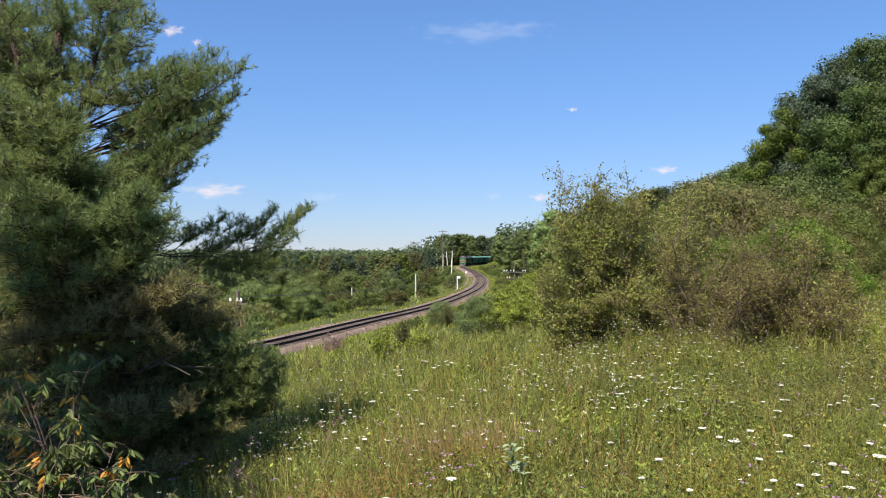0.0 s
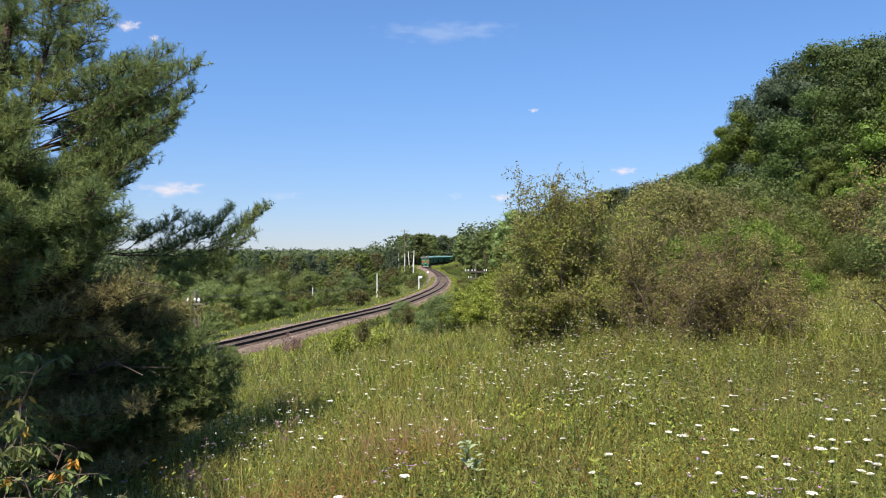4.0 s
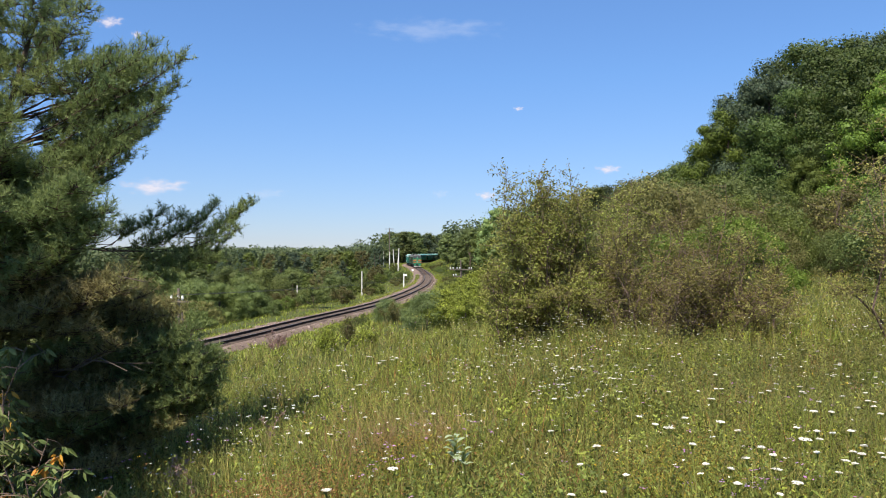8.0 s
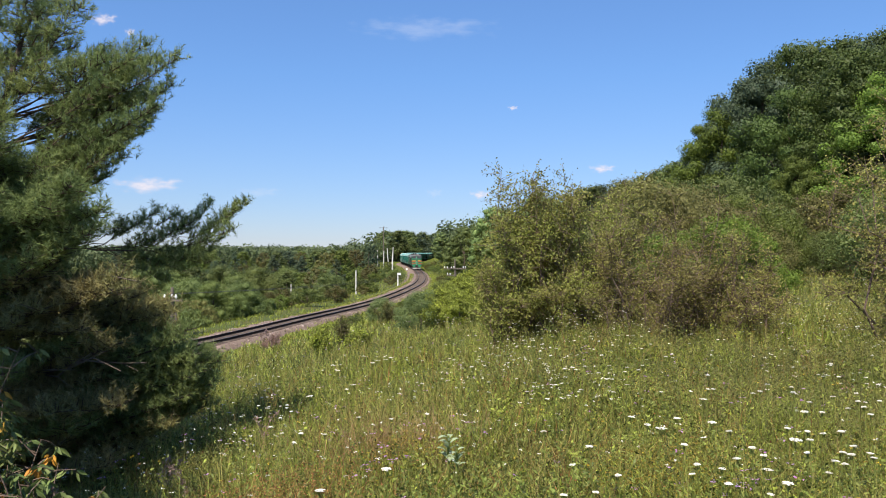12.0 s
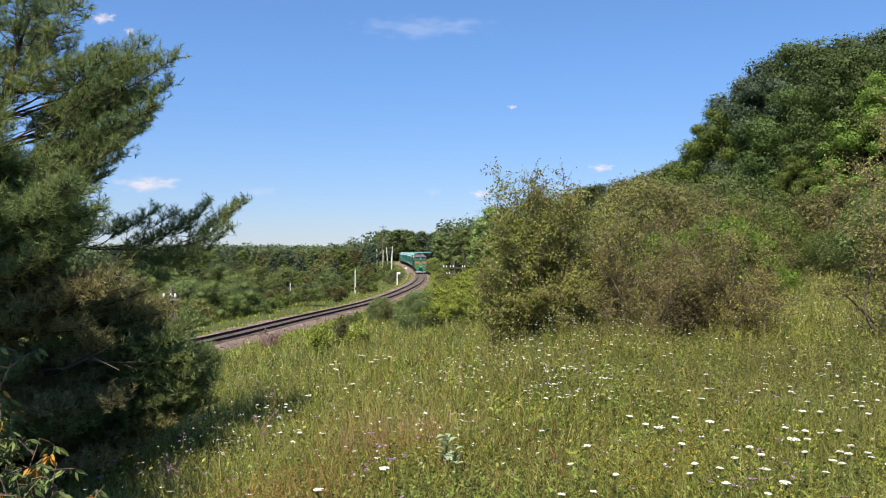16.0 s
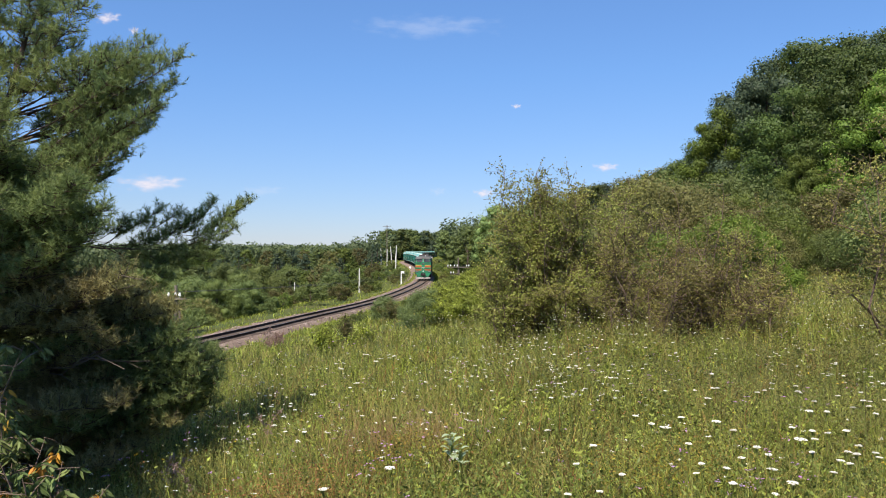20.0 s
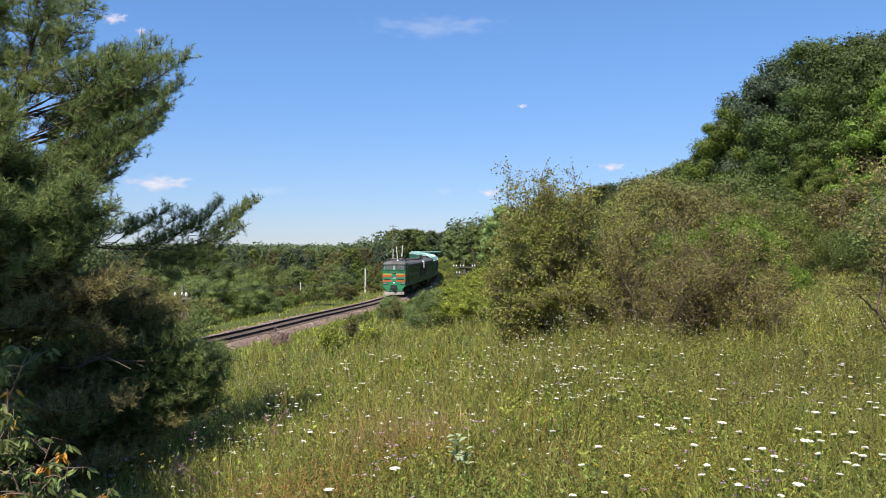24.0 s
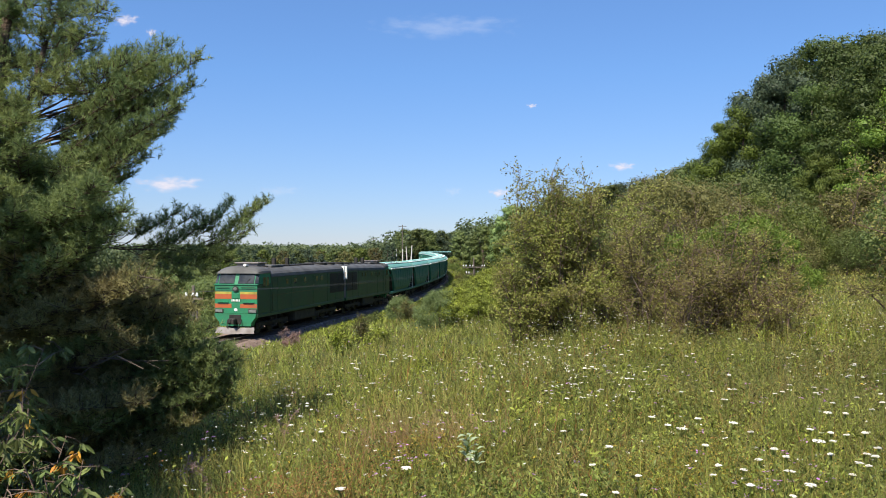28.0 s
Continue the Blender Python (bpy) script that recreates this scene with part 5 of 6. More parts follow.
bush(1.65, 13.9, 3.08, 2.8, 36, 60, 0.046, M["thorn"], "tall wild apple bush with small olive leaves", 41, thin=1.25, tall=14)
bush(1.15, 13.5, 2.2, 1.5, 14, 50, 0.044, M["thorn"], "low olive-leaved bush skirting a taller one", 42, thin=1.1)
bush(2.75, 14.2, 3.0, 2.6, 24, 55, 0.044, M["thorn"], "wide olive-leaved bush in the meadow", 43, thin=1.1)
bush(4.4, 13.8, 2.95, 3.3, 32, 60, 0.037, M["brown"], "brown-leaved twiggy bush in the meadow", 44, thin=0.75)
bush(3.4, 13.2, 2.3, 2.4, 20, 50, 0.037, M["brown"], "low brown thorny bush in the meadow", 45, thin=0.75)
bush(5.3, 13.5, 2.35, 2.0, 20, 45, 0.037, M["brown"], "low twiggy bush at the end of a thicket", 50, thin=0.75)
bush(6.95, 11.5, 4.0, 2.6, 14, 60, 0.044, M["brown"], "thin young tree with sparse yellowing leaves", 46, (-0.2, 0), 0.95, tall=5)
bush(8.0, 12.4, 4.3, 3.0, 18, 60, 0.044, M["thorn"], "thin young tree at the edge of the meadow", 47, thin=1.2, tall=7)
bush(-2.9, 40.0, 1.3, 1.5, 10, 30, 0.06, M["rust"], "rusty brown shrub on the bank of the line", 53)
bush(-3.2, 24.0, 4.6 - gz(-3.2, 24.0), 0.5, 7, 22, 0.05, M["rust"], "rusty brown weed bush on the bank of the line", 153)
bush(-7.6, 33.0, 0.9, 1.6, 12, 24, 0.05, M["faded"], "faded pinkish weeds beside the ballast", 54)
bush(-3.5, 22.0, 0.9, 1.0, 9, 24, 0.06, M["lush"], "small green bush on the meadow slope", 48)
bush(-2.3, 21.0, 0.7, 1.2, 9, 22, 0.06, M["lush"], "small green bush on the meadow slope", 49)


def cherry_leaves(rng, p, d, size):
    """Long hanging leaves, folded along the midrib and curled at the tip: four triangles each."""
    n = len(p)
    side = unit(np.cross(d, ball(rng, n)))
    up = np.cross(side, d)
    s = size[:, None]
    a, b, c = p + d * s * 0.3 - up * s * 0.02, p + d * s * 0.65 - up * s * 0.03, p + d * s + up * s * 0.12
    w = side * s * 0.15
    lift = up * s * 0.06
    v = np.stack([p, a + w + lift, a - w + lift, b, c, b + w * 0.75 + lift, b - w * 0.75 + lift], 1).reshape(-1, 3)
    i = np.arange(n)[:, None] * 7
    return v, np.concatenate([i + [0, 1, 3], i + [0, 3, 2], i + [1, 5, 3], i + [3, 6, 2], i + [5, 4, 3], i + [3, 4, 6]])


def autumn_shrub(x, y, h, r, seed):
    """A young cherry with long hanging leaves in bunches, some turned orange."""
    rng = np.random.RandomState(seed)
    ob = thing("cherry_shrub", pose(x, y, gz(x, y)), "young cherry shrub with hanging green and orange leaves", "shrub", "cherry shrubs before the pine")
    p, d, hue = [], [], []
    for s in range(12):
        a = rng.uniform(0, math.tau)
        out = r * rng.uniform(0.15, 1.0)
        tip = np.array([math.cos(a) * out, math.sin(a) * out, h * rng.uniform(0.5, 1.0)])
        course = tip * np.linspace(0, 1, 6)[:, None] ** [[1.3, 1.3, 0.8]] + [[0, 0, -0.03]]
        g = Geo().tube(course, [0.009, 0.008, 0.006, 0.005, 0.004, 0.002], 5)
        for _ in range(7):
            k = rng.uniform(0.3, 1)
            b = course[0] + (tip - course[0]) * k
            e = b + unit(ball(rng, 1)[0] * [1, 1, 0.5] + [0, 0, 0.15]) * rng.uniform(0.08, 0.24)
            g.tube([b, (b + e) / 2 + [0, 0, 0.015], e], [0.004, 0.0035, 0.002], 3)
            n = rng.randint(9, 15)
            p.append(e + (b - e) * rng.uniform(0, 0.35, (n, 1)) + rng.normal(0, 0.012, (n, 3)))
            d.append(unit(ball(rng, n) * [0.8, 0.8, 0.3] + [0, 0, -0.55]))
            hue.append(np.full(n, rng.rand()))
        part("stem", g, M["twig"], ob)
    p, d, hue = np.concatenate(p), np.concatenate(d), np.concatenate(hue)
    s = rng.uniform(0.055, 0.10, len(p))
    turned = (hue < 0.13) & (rng.rand(len(p)) < 0.7)
    part("foliage", soup("foliage", M["cherry"], *cherry_leaves(rng, p[~turned], d[~turned], s[~turned])), None, ob)
    part("orange_foliage", soup("orange_foliage", M["autumn"], *cherry_leaves(rng, p[turned], d[turned], s[turned])), None, ob, "leaves turned orange and yellow")


for x, y, h, r, seed in ((-2.95, 4.5, 1.6, 0.42, 51), (-2.6, 4.5, 1.45, 0.36, 52), (-2.25, 4.25, 0.9, 0.36, 55), (-2.6, 4.05, 1.0, 0.4, 56), (-3.3, 4.8, 1.5, 0.45, 57), (-2.85, 4.1, 1.15, 0.4, 58)):
    autumn_shrub(x, y, h, r, seed)


# ---- meadow ----
def wedge(rng, n, near, far, wide=0.68):
    """Places in the meadow before the viewpoint, thinning out with distance."""
    d = near * (far / near) ** rng.rand(n)
    u = rng.uniform(-wide, wide, n)
    x, y = u * d, d
    s = from_line(x, y)
    ok = (s > 2.4) & (s < 75)
    return x[ok], y[ok], d[ok]


def patch(x, y, size, seed):
    return np.clip(0.5 + 0.6 * waves(x, y, size, seed), 0, 1)


def meadow_blades(seed, n, near, far, lo, hi, width, sag, lean=0.35, where=None):
    rng = np.random.RandomState(seed)
    x, y, d = wedge(rng, n, near, far)
    if where is not None:
        ok = rng.rand(len(x)) < where(x, y)
        x, y, d = x[ok], y[ok], d[ok]
    p = np.stack([x, y, ground_z(x, y) - 0.02], 1)
    way = unit(rng.normal(size=p.shape) * lean * 1.6 + [0, 0, 1])
    h = rng.uniform(lo, hi, len(x)) * (0.65 + 0.6 * patch(x, y, 3.0, 9)) * np.where(d > 16, 0.95, 1)
    return blade_soup(rng, p, way, h, width * (0.6 + 0.16 * d), sag)


def meadow_leaves(seed, n, near, far, lo, hi, size, where=None, flat=0.5):
    rng = np.random.RandomState(seed)
    x, y, d = wedge(rng, n, near, far)
    if where is not None:
        ok = rng.rand(len(x)) < where(x, y)
        x, y, d = x[ok], y[ok], d[ok]
    p = np.stack([x, y, ground_z(x, y) + rng.uniform(lo, hi, len(x))], 1)
    way = unit(ball(rng, len(x)) * [1, 1, flat] + [0, 0, 0.25])
    s = size * rng.uniform(0.5, 1.4, len(x)) * (0.8 + 0.065 * d)
    return leaf_soup(rng, p, way, s, s * 0.5)


def meadow_tussocks(seed, n, near, far, lo, hi, width, where=None, per=12):
    """Tufts of grass whose blades fan out from one foot."""
    rng = np.random.RandomState(seed)
    x, y, d = wedge(rng, n, near, far)
    if where is not None:
        ok = rng.rand(len(x)) < where(x, y)
        x, y, d = x[ok], y[ok], d[ok]
    foot = np.stack([x, y, ground_z(x, y) - 0.02], 1)
    lean = np.repeat(rng.normal(0, 0.16, (len(x), 3)) * [1, 1, 0], per, 0)
    tall = np.repeat(rng.uniform(lo, hi, len(x)) * (0.65 + 0.6 * patch(x, y, 3.0, 9)), per) * rng.uniform(0.55, 1.05, len(x) * per)
    dd = np.repeat(d, per)
    p = np.repeat(foot, per, 0) + rng.normal(0, 0.03, (len(dd), 3)) * [1, 1, 0]
    way = unit(lean + rng.normal(size=p.shape) * [0.3, 0.3, 0.05] + [0, 0, 1])
    return blade_soup(rng, p, way, tall, width * (0.6 + 0.16 * dd), 0.45)


def meadow_plants(seed, n, near, far, lo, hi, size, where=None, per=10, ratio=0.42):
    """Herbs with leaves set round an upright stalk, large below and small above."""
    rng = np.random.RandomState(seed)
    x, y, d = wedge(rng, n, near, far)
    if where is not None:
        ok = rng.rand(len(x)) < where(x, y)
        x, y, d = x[ok], y[ok], d[ok]
    n = len(x)
    tall = rng.uniform(lo, hi, n) * (0.7 + 0.5 * patch(x, y, 3.0, 9))
    stalk = unit(rng.normal(size=(n, 3)) * [0.22, 0.22, 0] + [0, 0, 1])
    foot = np.stack([x, y, ground_z(x, y)], 1)
    k = np.tile(np.linspace(0.18, 1.0, per), n)
    turn = np.tile(np.arange(per) * 2.4, n) + np.repeat(rng.uniform(0, math.tau, n), per)
    p = np.repeat(foot, per, 0) + np.repeat(stalk * tall[:, None], per, 0) * k[:, None]
    way = unit(np.stack([np.cos(turn), np.sin(turn), rng.uniform(-0.25, 0.65, n * per) + 0.5 * k], 1))
    s = size * np.repeat(rng.uniform(0.6, 1.4, n) * (0.8 + 0.065 * d), per) * (1.25 - 0.7 * k) * rng.uniform(0.75, 1.2, n * per)
    return join([leaf_soup(rng, p, way, s, s * ratio, 0.2, 0.45), needle_soup(rng, foot, stalk, tall, 0.004)])


def round_patch(cx, cy, r):
    """Likelihood of a plant in a soft round patch."""
    return lambda x, y: np.exp(-((x - cx) ** 2 + (y - cy) ** 2) / r ** 2)


def stuff(name, mat, parts_, label, category):
    return tagged(new(name, soup(name, mat, *join(parts_))), label, category, kind="stuff")


def grass_behind(seed, n):
    """Grass round and behind the viewpoint, trodden short where one stands."""
    rng = np.random.RandomState(seed)
    a, r = rng.uniform(0, math.tau, n), 16 * np.sqrt(rng.rand(n))
    x, y = np.cos(a) * r, np.sin(a) * r
    ok = y < np.maximum(2.8, np.abs(x) * 1.15)
    x, y, r = x[ok], y[ok], r[ok]
    p = np.stack([x, y, ground_z(x, y) - 0.02], 1)
    return blade_soup(rng, p, unit(rng.normal(size=p.shape) * 0.35 + [0, 0, 1]), rng.uniform(0.2, 0.45, len(x)) * ease(0.2, 1.6, r), 0.007, 0.35)


stuff("meadow_grass", M["grass"], [grass_behind(60, 26000), meadow_blades(61, 52000, 2.6, 60, 0.22, 0.5, 0.0036, 0.35), meadow_tussocks(161, 4600, 2.6, 45, 0.3, 0.58, 0.0034), meadow_blades(62, 9000, 2.6, 30, 0.4, 0.7, 0.003, 0.25, 0.2)], "tall uncut meadow grass with wild herbs", "grass")
stuff("lush_meadow_grass", M["lush"], [meadow_blades(68, 26000, 20, 110, 0.18, 0.42, 0.0028, 0.4, 0.4, lambda x, y: (from_line(x, y) < 16) * 1.0), meadow_blades(83, 30000, 7.0, 13.0, 0.2, 0.42, 0.0045, 0.4, 0.4, round_patch(-2.5, 9.9, 0.9)), meadow_blades(63, 30000, 2.6, 70, 0.18, 0.42, 0.0050, 0.4, 0.4, lambda x, y: 0.25 + 0.75 * patch(x, y, 6, 12)), meadow_tussocks(163, 4500, 2.6, 26, 0.34, 0.56, 0.0034, lambda x, y: patch(x, y, 2.2, 61))], "fresh bright green meadow grass", "grass")
stuff("dry_meadow_stalks", M["straw"], [meadow_blades(64, 12000, 2.6, 40, 0.3, 0.62, 0.0020, 0.2, 0.3, lambda x, y: ease(0.3, 0.8, patch(x, y, 4, 14))), meadow_blades(82, 50000, 4.8, 7.5, 0.45, 0.75, 0.003, 0.4, 0.4, round_patch(-0.36, 6.0, 0.42))], "dry straw-coloured and reddish stalks in the meadow", "grass")
stuff("meadow_herbs", M["herb"], [meadow_leaves(65, 16000, 2.6, 40, 0.05, 0.40, 0.024), meadow_plants(165, 7500, 2.6, 34, 0.24, 0.50, 0.031), meadow_plants(166, 1300, 2.6, 14, 0.2, 0.42, 0.042, lambda x, y: patch(x, y, 2.5, 15), 8, 0.45)], "broad-leaved meadow herbs among the grass", "wild herbs")

stuff("rusty_sorrel", M["sorrel"], [meadow_blades(70, 9000, 2.6, 16, 0.25, 0.55, 0.0036, 0.25, 0.3, lambda x, y: ease(0.45, 0.75, patch(x, y, 1.6, 31)))], "rusty red sorrel and withered stalks in patches", "wild herbs")
# darker olive-brown leaves in a band across the meadow's right side
stuff("dull_knapweed", M["rust"], [meadow_leaves(76, 42000, 7.0, 11.5, 0.18, 0.52, 0.02, lambda x, y: ease(0.02, 0.2, x / y) * ease(0.3, 0.6, patch(x, y, 3.0, 43))), meadow_plants(176, 9000, 5.0, 10.5, 0.3, 0.52, 0.024, lambda x, y: ease(0.22, 0.42, x / y) * ease(0.15, 0.5, patch(x, y, 2.2, 44)))], "band of dull olive-brown herbs in the meadow", "wild herbs")
stuff("rusty_herb_leaves", M["sorrel"], [meadow_leaves(74, 15000, 2.6, 12, 0.12, 0.40, 0.014, lambda x, y: ease(0.5, 0.8, patch(x, y, 1.3, 37))), meadow_leaves(78, 60000, 3.6, 5.6, 0.2, 0.5, 0.014, round_patch(-0.88, 4.45, 0.36)), meadow_blades(79, 14000, 3.6, 5.6, 0.3, 0.55, 0.004, 0.3, 0.4, round_patch(-0.88, 4.45, 0.4))], "rust-red withering herb leaves in patches", "wild herbs")
stuff("ochre_herb_leaves", M["ochre"], [meadow_leaves(75, 18000, 2.6, 14, 0.15, 0.44, 0.013, lambda x, y: ease(0.5, 0.8, patch(x, y, 1.5, 39))), meadow_leaves(80, 55000, 4.2, 6.2, 0.2, 0.46, 0.013, round_patch(-0.3, 5.2, 0.3)), meadow_leaves(81, 55000, 3.6, 5.0, 0.2, 0.44, 0.013, round_patch(1.35, 4.3, 0.35))], "yellow-ochre herbs going over, in patches", "wild herbs")
stuff("fresh_herb_patches", M["lush"], [meadow_plants(171, 2200, 2.6, 14, 0.24, 0.46, 0.046, lambda x, y: ease(0.45, 0.75, patch(x, y, 1.8, 33)), 8, 0.5), meadow_plants(177, 2000, 2.6, 6.5, 0.26, 0.48, 0.036, lambda x, y: ease(-0.05, 0.3, x / y)), meadow_plants(173, 3600, 2.6, 16, 0.22, 0.44, 0.027, lambda x, y: ease(0.35, 0.7, patch(x, y, 3.2, 35)))], "patches of lime-green broad-leaved herbs", "wild herbs")


stuff("leafy_herbs", M["leafy"], [meadow_plants(178, 2600, 2.6, 4.6, 0.25, 0.44, 0.05, lambda x, y: 0.35 + 0.65 * patch(x, y, 1.2, 63), 9, 0.45), meadow_plants(179, 2200, 4.0, 16, 0.25, 0.5, 0.04, lambda x, y: ease(0.45, 0.7, patch(x, y, 1.6, 64)))], "dark green leafy herbs in the foot of the meadow", "wild herbs")


def trackside(seed, n, lo, hi, width):
    """Grass along both sides of the line, further off."""
    rng = np.random.RandomState(seed)
    s = rng.uniform(RUN[-1] - 560, RUN[-1] - 120, n)
    p, t = along(s)
    left = rng.rand(n) < 0.45
    off = np.where(left, rng.uniform(3.0, 22, n), -rng.uniform(2.4, 18, n))
    x, y = p[:, 0] + t[:, 1] * off, p[:, 1] - t[:, 0] * off
    q = np.stack([x, y, ground_z(x, y) - 0.03], 1)
    way = unit(rng.normal(size=q.shape) * 0.4 + [0, 0, 1])
    return blade_soup(rng, q, way, rng.uniform(lo, hi, n), width, 0.4)


def verge_weeds(seed, n):
    """Weeds that creep over the foot of the ballast, in patches."""
    rng = np.random.RandomState(seed)
    s = rng.uniform(RUN[-1] - 330, RUN[-1] - 120, n)
    p, t = along(s)
    off = np.where(rng.rand(n) < 0.3, rng.uniform(2.0, 3.0, n), -rng.uniform(1.75, 3.6, n))
    x, y = p[:, 0] + t[:, 1] * off, p[:, 1] - t[:, 0] * off
    ok = rng.rand(n) < ease(0.25, 0.6, patch(x, y, 3.5, 51)) * ease(1.5, 2.8, np.abs(off))
    x, y, off = x[ok], y[ok], off[ok]
    bed = np.interp(off, [-2.5, -1.75, -1.45, 1.45, 2.3, 3.2, 4.3], [-0.9, -0.30, -0.21, -0.21, -0.22, -0.34, -0.95]) + rail_z(y)
    q = np.stack([x, y, np.maximum(bed, ground_z(x, y)) - 0.03], 1)
    return blade_soup(rng, q, unit(rng.normal(size=q.shape) * 0.6 + [0, 0, 1]), rng.uniform(0.12, 0.4, len(x)), 0.05, 0.5)


stuff("trackside_grass", M["lush"], [trackside(67, 46000, 0.25, 0.6, 0.06), verge_weeds(72, 60000)], "bright green rough grass along the railway", "grass")


def umbel(r, seed):
    """A flat white flower head of many small rays, and its stem: two meshes."""
    rng = np.random.RandomState(seed)
    k = 44
    a, q = rng.uniform(0, math.tau, k), np.sqrt(rng.rand(k)) * r
    p = np.stack([np.cos(a) * q, np.sin(a) * q, 0.55 + 0.004 * (1 - (q / r) ** 2) + rng.normal(0, 0.001, k)], 1)
    d = unit(np.stack([np.cos(a + 1), np.sin(a + 1), 0.04 + 0 * a], 1))
    head = leaf_soup(rng, p - d * 0.007, d, 0.015, 0.014, 0.05, 0.06)
    g = Geo().tube([(0, 0, -0.03), (0.006, 0.004, 0.3), (0, 0, 0.5)], [0.0035, 0.003, 0.0025], 4)
    for j in range(8):
        g.tube([(0, 0, 0.5), (p[j, 0] * 0.9, p[j, 1] * 0.9, 0.545)], [0.0015, 0.0012], 3)
    return soup("flower_head", M["white"], *head), g.mesh("stem", M["herb"])


UMBELS = [umbel(r, 70 + i) for i, r in enumerate((0.030, 0.023, 0.018, 0.014))]


def umbel_flower(x, y, h, k, turn):
    ob = thing("umbel_flower", pose(x, y, gz(x, y), 3 * math.sin(turn), 4 * math.cos(turn), turn), "white flat-topped umbel flower on a thin stem", "wildflower", "white umbels in the meadow")
    for name, me in zip(("flower_head", "stem"), UMBELS[k]):
        part(name, me, None, ob).scale = (1, 1, h / 0.55)


rng = np.random.RandomState(81)
# the large heads near the viewpoint: sideways tangent, distance, height, size
for u, d, h, k in ((0.452, 4.1, 0.56, 0), (0.198, 4.0, 0.55, 2), (-0.068, 3.8, 0.52, 1), (-0.157, 3.7, 0.5, 1), (0.345, 4.6, 0.55, 1), (0.278, 4.4, 0.55, 0), (0.418, 3.7, 0.5, 1), (0.388, 3.9, 0.52, 2), (0.37, 3.65, 0.5, 2),
                   (0.473, 4.9, 0.52, 1), (0.262, 4.6, 0.5, 2), (0.305, 4.75, 0.52, 2), (0.45, 3.6, 0.5, 1), (0.505, 3.75, 0.52, 2), (0.335, 5.2, 0.5, 1), (0.24, 5.0, 0.48, 2), (-0.17, 7.6, 0.6, 0), (-0.115, 7.7, 0.6, 0), (-0.21, 6.6, 0.55, 2), (-0.185, 5.9, 0.5, 2)):
    umbel_flower(u * d, d, h * rng.uniform(0.95, 1.05), k, rng.uniform(0, 360))
for u, d in ((-0.095, 10.2), (-0.088, 10.5), (-0.078, 10.1), (-0.102, 10.7), (-0.142, 9.6), (-0.148, 9.9), (-0.135, 10.0), (-0.07, 11.0)):
    umbel_flower(u * d, d, rng.uniform(0.6, 0.72), 0, rng.uniform(0, 360))
for n in range(380):
    d = 3.6 * (13.5 / 3.6) ** rng.rand()
    u = rng.uniform(-0.25, 0.66) if rng.rand() < 0.8 else rng.uniform(0.1, 0.66)
    if (u < 0.12 and d < 5.5) or patch(np.array([u * d]), np.array([d]), 3.0, 41)[0] < 0.4:
        continue
    umbel_flower(u * d, d, rng.uniform(0.42, 0.62), 3, rng.uniform(0, 360))


def small_flowers(seed, n, near, far, size, hmin, hmax, where):
    """Clusters of small blossoms over the grass, each of three petals."""
    rng = np.random.RandomState(seed)
    x, y, d = wedge(rng, n, near, far)
    ok = rng.rand(len(x)) < where(x, y)
    x, y, d = x[ok], y[ok], d[ok]
    z = ground_z(x, y) + rng.uniform(hmin, hmax, len(x))
    k = 5
    p = np.repeat(np.stack([x, y, z], 1), k, 0) + rng.normal(0, size * 0.55, (len(x) * k, 3)) * [1, 1, 0.35]
    s = size * rng.uniform(0.6, 1.2, len(p)) * (0.8 + 0.05 * np.repeat(d, k))
    return leaf_soup(rng, p, unit(ball(rng, len(p)) * [1, 1, 0.15]), s, s * 0.8, 0.06, 0.15)


stuff("small_white_flowers", M["white"], [small_flowers(91, 1800, 4.0, 32, 0.0115, 0.38, 0.58, lambda x, y: 0.1 + 0.7 * patch(x, y, 5, 21)), small_flowers(94, 3400, 5.5, 30, 0.014, 0.42, 0.62, lambda x, y: ease(0.4, 0.75, patch(x, y, 2.6, 62)) * (0.4 + 0.6 * ease(-0.05, 0.15, x / y)))], "small white yarrow heads all over the meadow", "wildflowers")
stuff("lilac_flowers", M["lilac"], [small_flowers(92, 900, 3, 25, 0.016, 0.3, 0.55, lambda x, y: patch(x, y, 4, 22)), small_flowers(95, 330, 3.8, 5.4, 0.02, 0.36, 0.5, round_patch(-0.3, 4.55, 0.3)), small_flowers(96, 380, 3.6, 4.8, 0.018, 0.34, 0.5, round_patch(1.6, 3.95, 0.35))], "small lilac knapweed and clover flowers", "wildflowers")
stuff("yellow_flowers", M["yellow"], [small_flowers(93, 900, 3, 30, 0.014, 0.25, 0.5, lambda x, y: patch(x, y, 4, 23) ** 2)], "small yellow hawkweed flowers", "wildflowers")


